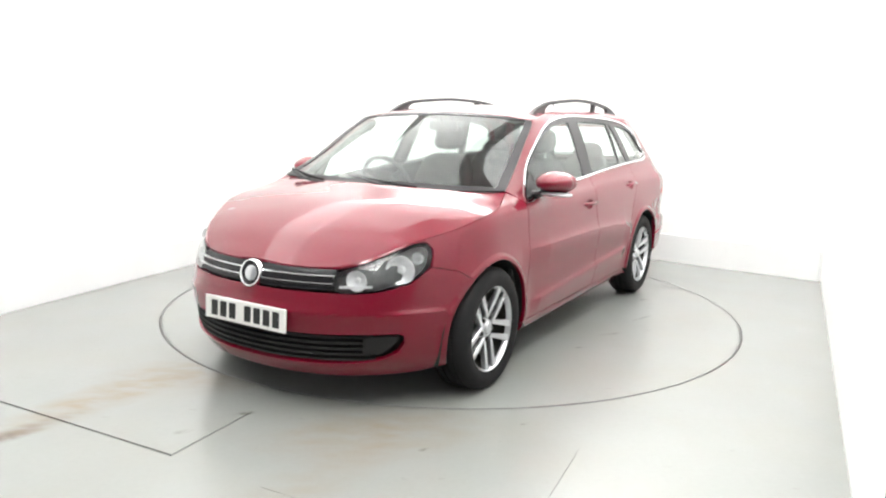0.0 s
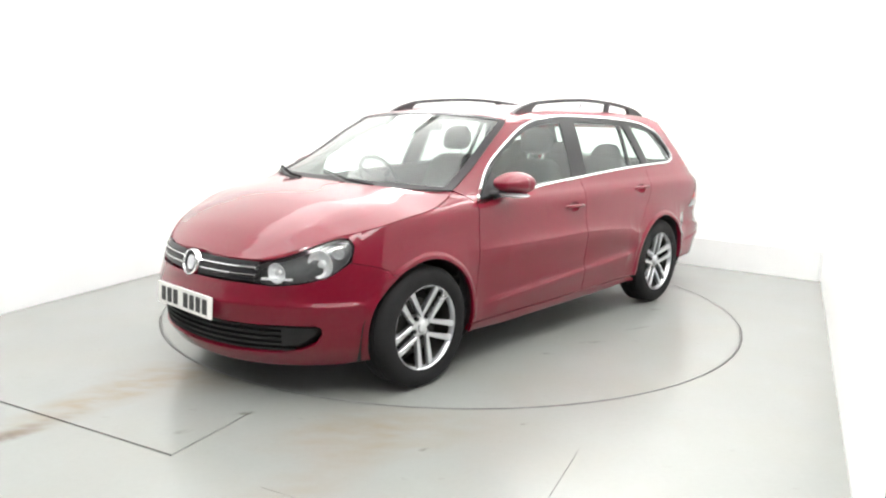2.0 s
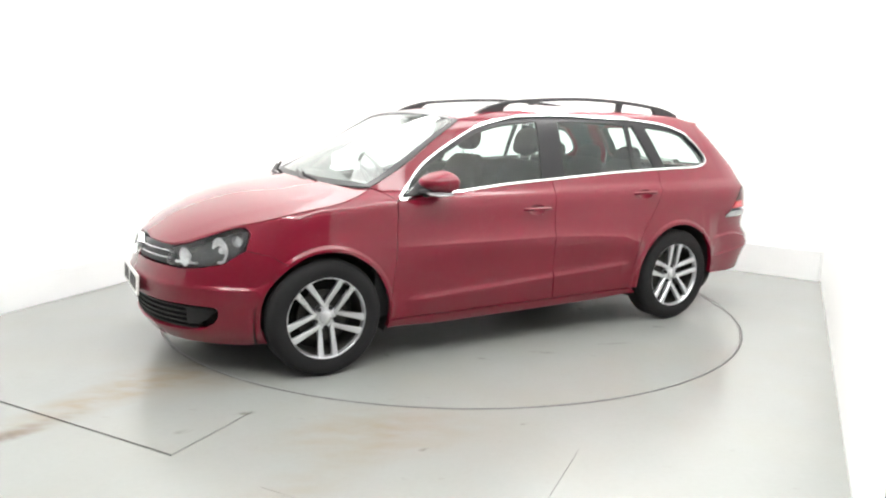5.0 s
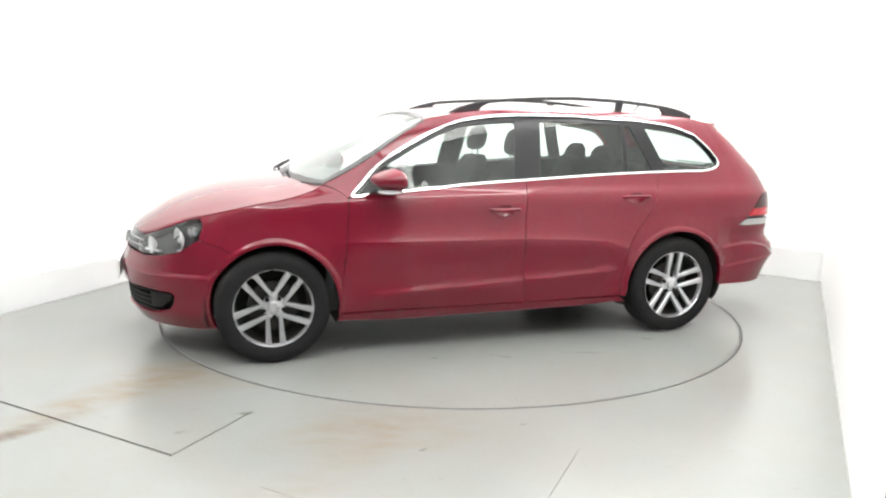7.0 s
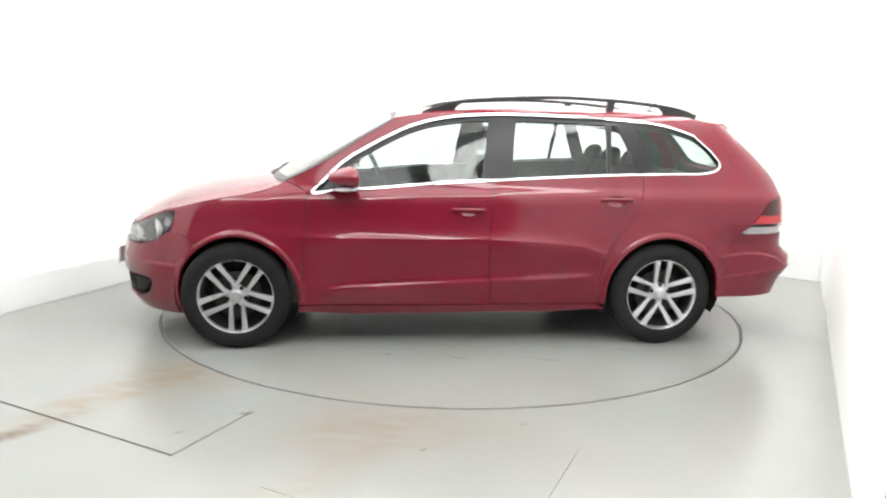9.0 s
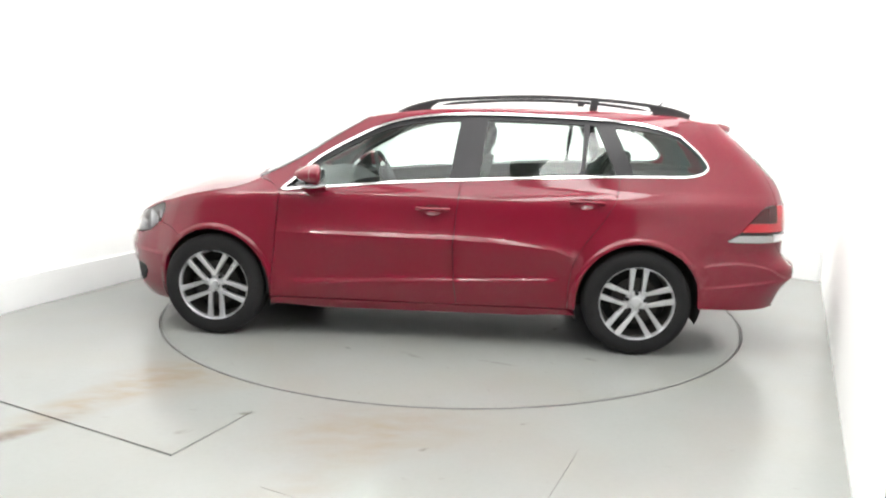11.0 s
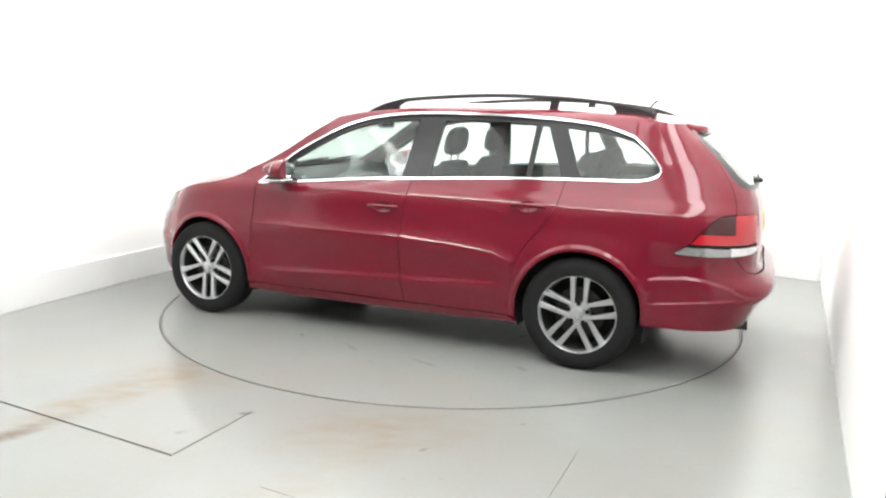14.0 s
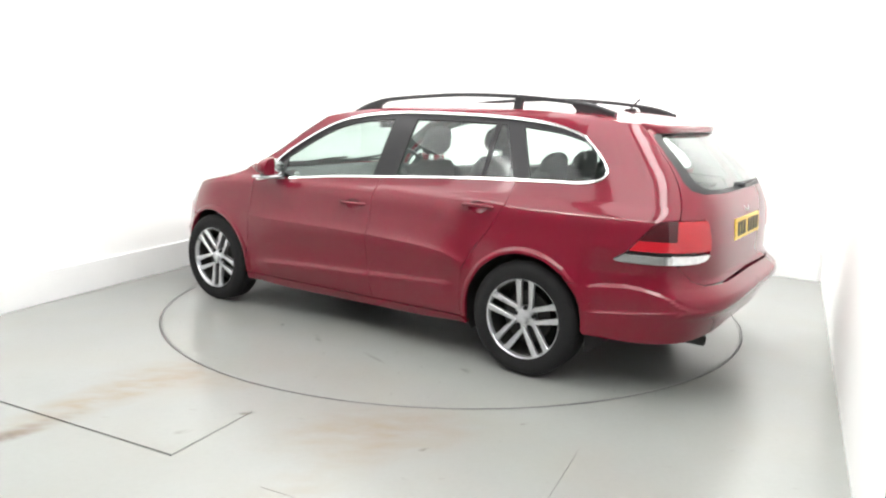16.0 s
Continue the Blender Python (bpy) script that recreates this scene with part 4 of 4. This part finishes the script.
def headlight(s):
    light = sheet("headlight", HEADLIGHT, M_SILVERED, car, side=s, out=-.055, fold=-.05, step=.03, label="wide clear headlight with two round reflectors")
    for u, z, r in ((2.105, .650, .050), (1.885, .692, .070)):
        p = at_skin(u, z, s, -.050)
        m = Matrix.Translation(p) @ Matrix.Rotation(radians(18 * s), 4, "Z") @ Matrix.Rotation(radians(-90), 4, "Z")
        bowl = part("reflector", lathe([(r, .030), (r * .96, .031), (r * .90, .028), (r * .72, .012), (r * .42, .002), (0, .0)], 32, m), M_REFLECT, light, "round bright reflector", smooth=50)
        part("bulb", lathe([(.0, .030), (r * .22, .026), (r * .26, .012), (r * .24, -.004)], 20, m), M_REFLECT, bowl, "clear bulb", smooth=50)
    m = Matrix.Translation(at_skin(1.815, .745, s, -.05)) @ Matrix.Rotation(radians(40 * s), 4, "Z") @ Matrix.Rotation(radians(-90), 4, "Z")
    part("indicator", lathe([(.030, .03), (.024, .008), (0, .0)], 20, m), M_CLEAR, light, "clear side indicator", smooth=50)
    sheet("light_trim", [(2.19, .602), (2.03, .604), (2.03, .613), (2.19, .613)], M_REFLECT, light, side=s, out=-.03, fold=.02)
    lens = sheet("lens", inset(HEADLIGHT, .003), M_LENS, light, side=s, out=.001, fold=.003, thick=.003, step=.035, label="clear plastic lens")
    lens.visible_shadow = False


def taillight(s):
    lamp = sheet("tail_light", LAMP, M_BLACK, car, side=s, out=-.02, fold=-.015, step=.03, label="red tail light over a bright strip")
    low = clip_z(inset(LAMP, .003), .742, -1)
    high = clip_z(inset(LAMP, .003), .760, 1)
    sheet("red_lens", clip(high, (-2.12, -2.12), -1), M_RED, lamp, side=s, out=.004, fold=.02, step=.025, label="bright red lens")
    front = clip(high, (-2.123, -2.123), 1)
    sheet("smoked_lens", clip_z(front, .812, 1), M_DARKRED, lamp, side=s, out=.004, fold=.02, step=.025, label="smoked dark red lens")
    sheet("red_lens", clip_z(front, .810, -1), M_RED, lamp, side=s, out=.004, fold=.02, step=.025)
    sheet("clear_strip", clip(low, (-2.10, -2.10), -1), M_REFLECT, lamp, side=s, out=.006, fold=.02, step=.02, label="bright clear lower strip")
    sheet("grey_strip", clip(low, (-2.10, -2.10), 1), M_SMOKE, lamp, side=s, out=.006, fold=.02, step=.02, label="smoked grey lower strip")


def clip_z(poly, z0, sign):
    sw = lambda p: [(b, a) for a, b in p]
    return sw(clip(sw(poly), (z0, z0), sign))


# ---------------------------------------------------------------- wheels
def build_wheel(cx, s, phase):
    wheel = new("wheel")
    wheel.parent = car
    wheel.location = (cx, s * .793, WHEEL_R)
    tagged(wheel, "five twin-spoke silver alloy wheel with a black tyre")
    R = WHEEL_R
    prof = [(.214, .080), (.222, .094), (.240, .100), (.265, .103), (.290, .098), (.303, .088), (.311, .076), (R, .066), (R, .040), (R - .007, .039), (R - .007, .031), (R, .030), (R, .004), (R - .007, .003), (R - .007, -.003), (R, -.004),
            (R, -.030), (R - .007, -.031), (R - .007, -.039), (R, -.040), (R, -.066), (.311, -.076), (.290, -.098), (.265, -.103), (.222, -.094), (.214, -.080)]
    prof = [(r, a * s) for r, a in prof]
    part("tyre", lathe(prof, 72), M_RUBBER, wheel, "black rubber tyre", smooth=35)
    rim = part("rim", lathe([(r, a * s) for r, a in ((.211, .060), (.212, .070), (.214, .079), (.222, .086), (.2225, .090), (.217, .0905), (.212, .084), (.208, .060))], 72, closed=True), M_ALLOY, wheel, "silver alloy rim", smooth=40)
    # the barrel is coloured dark to stand for the shade inside the rim
    part("rim_barrel", lathe([(r, a * s) for r, a in ((.2105, .062), (.206, -.08), (.196, -.08), (.205, .062))], 60, closed=True), M_DARKMETAL, wheel, "inner rim barrel with shade put into its dark colour", smooth=40)
    for k in range(5):
        a = radians(phase + 72 * k)
        for off in (-1, 1):
            bm, rows = bmesh.new(), []
            for r, y, w, d in ((.046, .062, .0105, .030), (.085, .070, .0118, .028), (.135, .076, .0138, .026), (.178, .081, .0155, .024), (.211, .085, .0185, .020)):
                c = off * (.0345 + .028 * max(0, r - .05))
                sec = [(c - w, y - d), (c - w, y - .004), (c - w + .003, y), (c + w - .003, y), (c + w, y - .004), (c + w, y - d)]
                rows.append([bm.verts.new((r * math.cos(a) - q * math.sin(a), yy * s, r * math.sin(a) + q * math.cos(a))) for q, yy in sec])
            for p, q in zip(rows, rows[1:]):
                for j in range(6):
                    bm.faces.new((p[j], p[(j + 1) % 6], q[(j + 1) % 6], q[j]))
            bm.faces.new(rows[0]), bm.faces.new(rows[-1])
            part("spoke", bm, M_ALLOY, wheel, smooth=30)
        b = a + radians(0)
        part("wheel_bolt", lathe([(.0125, .045 * s), (.0125, .061 * s), (0, .063 * s)], 12, Matrix.Translation((.056 * math.cos(b), 0, .056 * math.sin(b)))), M_GLOSS, wheel, "dark wheel bolt")
    part("hub", lathe([(r, y * s) for r, y in ((.066, .02), (.064, .050), (.050, .056), (.034, .060), (.031, .070), (.027, .073), (0, .074))], 40), M_ALLOY, wheel, "silver hub with a centre cap", smooth=40)
    part("brake_disc", lathe([(r, y * s) for r, y in ((.14, .0), (.14, .018), (.06, .018), (.06, .0))], 48), M_DARKMETAL, wheel, "dark steel brake disc", smooth=40)
    part("backing", lathe([(r, y * s) for r, y in ((.196, -.06), (0, -.06))], 40), M_LINER, wheel)


# ---------------------------------------------------------------- cabin
def seat(x, y, width=.50, drop=0.0):
    st = new("seat")
    st.parent = car
    st.location = (x, y, 0)
    tagged(st, "charcoal cloth seat with a headrest")
    part("cushion", box((.50, width, .16), Matrix.Translation((.10, 0, .50)) @ Matrix.Rotation(radians(-7), 4, "Y"), .06, 4), M_CLOTH, st, smooth=60)
    bm = bmesh.new()
    prof = ((.50, 1.0), (.65, 1.02), (.85, 1.0), (.98, .92), (1.06, .74), (1.095, .50))
    rows = []
    for z, k in prof:
        cx = -.12 - (z - .5) * .36
        w, d = width / 2 * k, .065 * (.7 + .3 * k)
        rows.append([bm.verts.new((cx + d * math.copysign(abs(math.cos(t)) ** .6, math.cos(t)), w * math.copysign(abs(math.sin(t)) ** .5, math.sin(t)), z)) for t in np.linspace(0, 2 * math.pi, 21)[:-1]])
    for a, b in zip(rows, rows[1:]):
        for j in range(20):
            bm.faces.new((a[j], a[(j + 1) % 20], b[(j + 1) % 20], b[j]))
    bm.faces.new(rows[0]), bm.faces.new(rows[-1])
    part("backrest", bm, M_CLOTH, st, smooth=70)
    bm = bmesh.new()
    bmesh.ops.create_icosphere(bm, subdivisions=3, radius=1)
    for v in bm.verts:
        p = v.co
        v.co = Vector((-.345 + .055 * math.copysign(abs(p.x) ** .8, p.x) - .25 * .09 * p.z, (.125 - .02 * p.z) * math.copysign(abs(p.y) ** .7, p.y), 1.222 - drop + .092 * math.copysign(abs(p.z) ** .75, p.z)))
    part("headrest", bm, M_CLOTH, st, smooth=70)
    for q in (-.06, .06) if not drop else ():
        part("headrest_post", sweep([(-.325, q, 1.06), (-.335, q, 1.16)], disc_section(.007, 8)), M_CHROME, st)


def build_cabin():
    for y in (.37, -.37):
        seat(0, y)
    for y in (.42, 0, -.42):
        seat(-.86, y, .42, .125)
    grid("dashboard", lambda a, b: np.stack([1.14 - .50 * a - .10 * (2 * b - 1) ** 2, (2 * b - 1) * .70, .925 + .055 * np.sin(np.pi * np.clip(a * 1.1, 0, 1)) - .16 * np.clip(a - .75, 0, 1) * 4 * .25 + .04 * np.exp(-((b - .24) / .12) ** 2) * np.exp(-((a - .75) / .2) ** 2)], -1), 14, 25, M_TRIM, car, "charcoal dashboard", under=.30)
    part("centre_console", box((.9, .22, .30), Matrix.Translation((.25, 0, .50)), .04, 3), M_TRIM, car, "charcoal centre console", smooth=50)
    wheel = new("steering_wheel")
    wheel.parent = car
    wheel.matrix_local = Matrix.Translation((.43, -.40, .935)) @ Matrix.Rotation(radians(-64), 4, "Y")
    tagged(wheel, "black three-spoke steering wheel")
    ring = [(.178 * math.cos(t), .178 * math.sin(t), 0) for t in np.linspace(0, 2 * math.pi, 41)[:-1]]
    part("wheel_rim", sweep(ring, disc_section(.016, 10), closed=True), M_TRIM, wheel, smooth=60)
    part("wheel_boss", box((.13, .15, .05), Matrix(), .03, 3), M_TRIM, wheel, smooth=60)
    for a in (90, 210, 330):
        part("wheel_spoke", box((.035, .14, .018), Matrix.Rotation(radians(a), 4, "Z") @ Matrix.Translation((0, .105, 0)), .006), M_TRIM, wheel)
    im = part("interior_mirror", box((.03, .22, .065), Matrix.Translation((.36, 0, 1.315)) @ Matrix.Rotation(radians(12), 4, "Y"), .014, 3), M_BLACK, car, "black interior mirror", smooth=50)
    part("mirror_stalk", sweep([(.37, 0, 1.33), (.42, 0, 1.36)], disc_section(.014, 8)), M_BLACK, im)
    part("parcel_shelf", box((.62, 1.18, .03), Matrix.Translation((-1.55, 0, .985)), .01), M_CLOTH, car, "dark load cover")


build_body()
for _cx, _s, _ph in ((AXLE, 1, -92), (-AXLE, 1, 92), (AXLE, -1, 80), (-AXLE, -1, 40)):
    build_wheel(_cx, _s, _ph)
build_cabin()


# ---------------------------------------------------------------- what moves
def motions():
    """The disc and the car on it turn together about the middle of the turntable."""
    turn = ((0, 239.67), (.5, 237.3), (1, 234.6), (1.5, 231.7), (2, 228.65), (2.5, 225.65), (3, 222.7), (3.5, 219.74), (4, 216.8), (4.5, 213.87), (5, 210.95), (5.5, 208.0), (6, 205.07), (6.5, 202.1), (7, 199.02),
            (7.5, 195.87), (8, 192.75), (8.5, 189.82), (9, 186.95), (9.5, 184.05), (10, 181.1), (10.5, 178.15), (11, 175.25), (11.5, 172.33), (12, 169.41), (12.5, 166.52), (13, 163.61), (13.5, 160.71), (14, 157.79), (14.5, 154.84), (15, 151.78), (15.5, 148.76), (16, 145.78))
    walk(turntable, [(t, pose(-.01, .02, 0, 0, 0, a - 239.67)) for t, a in turn])
    walk(car, [(t, pose(0, 0, 0, 0, 0, a) @ pose(.1089, .1813, .002)) for t, a in turn])


motions()
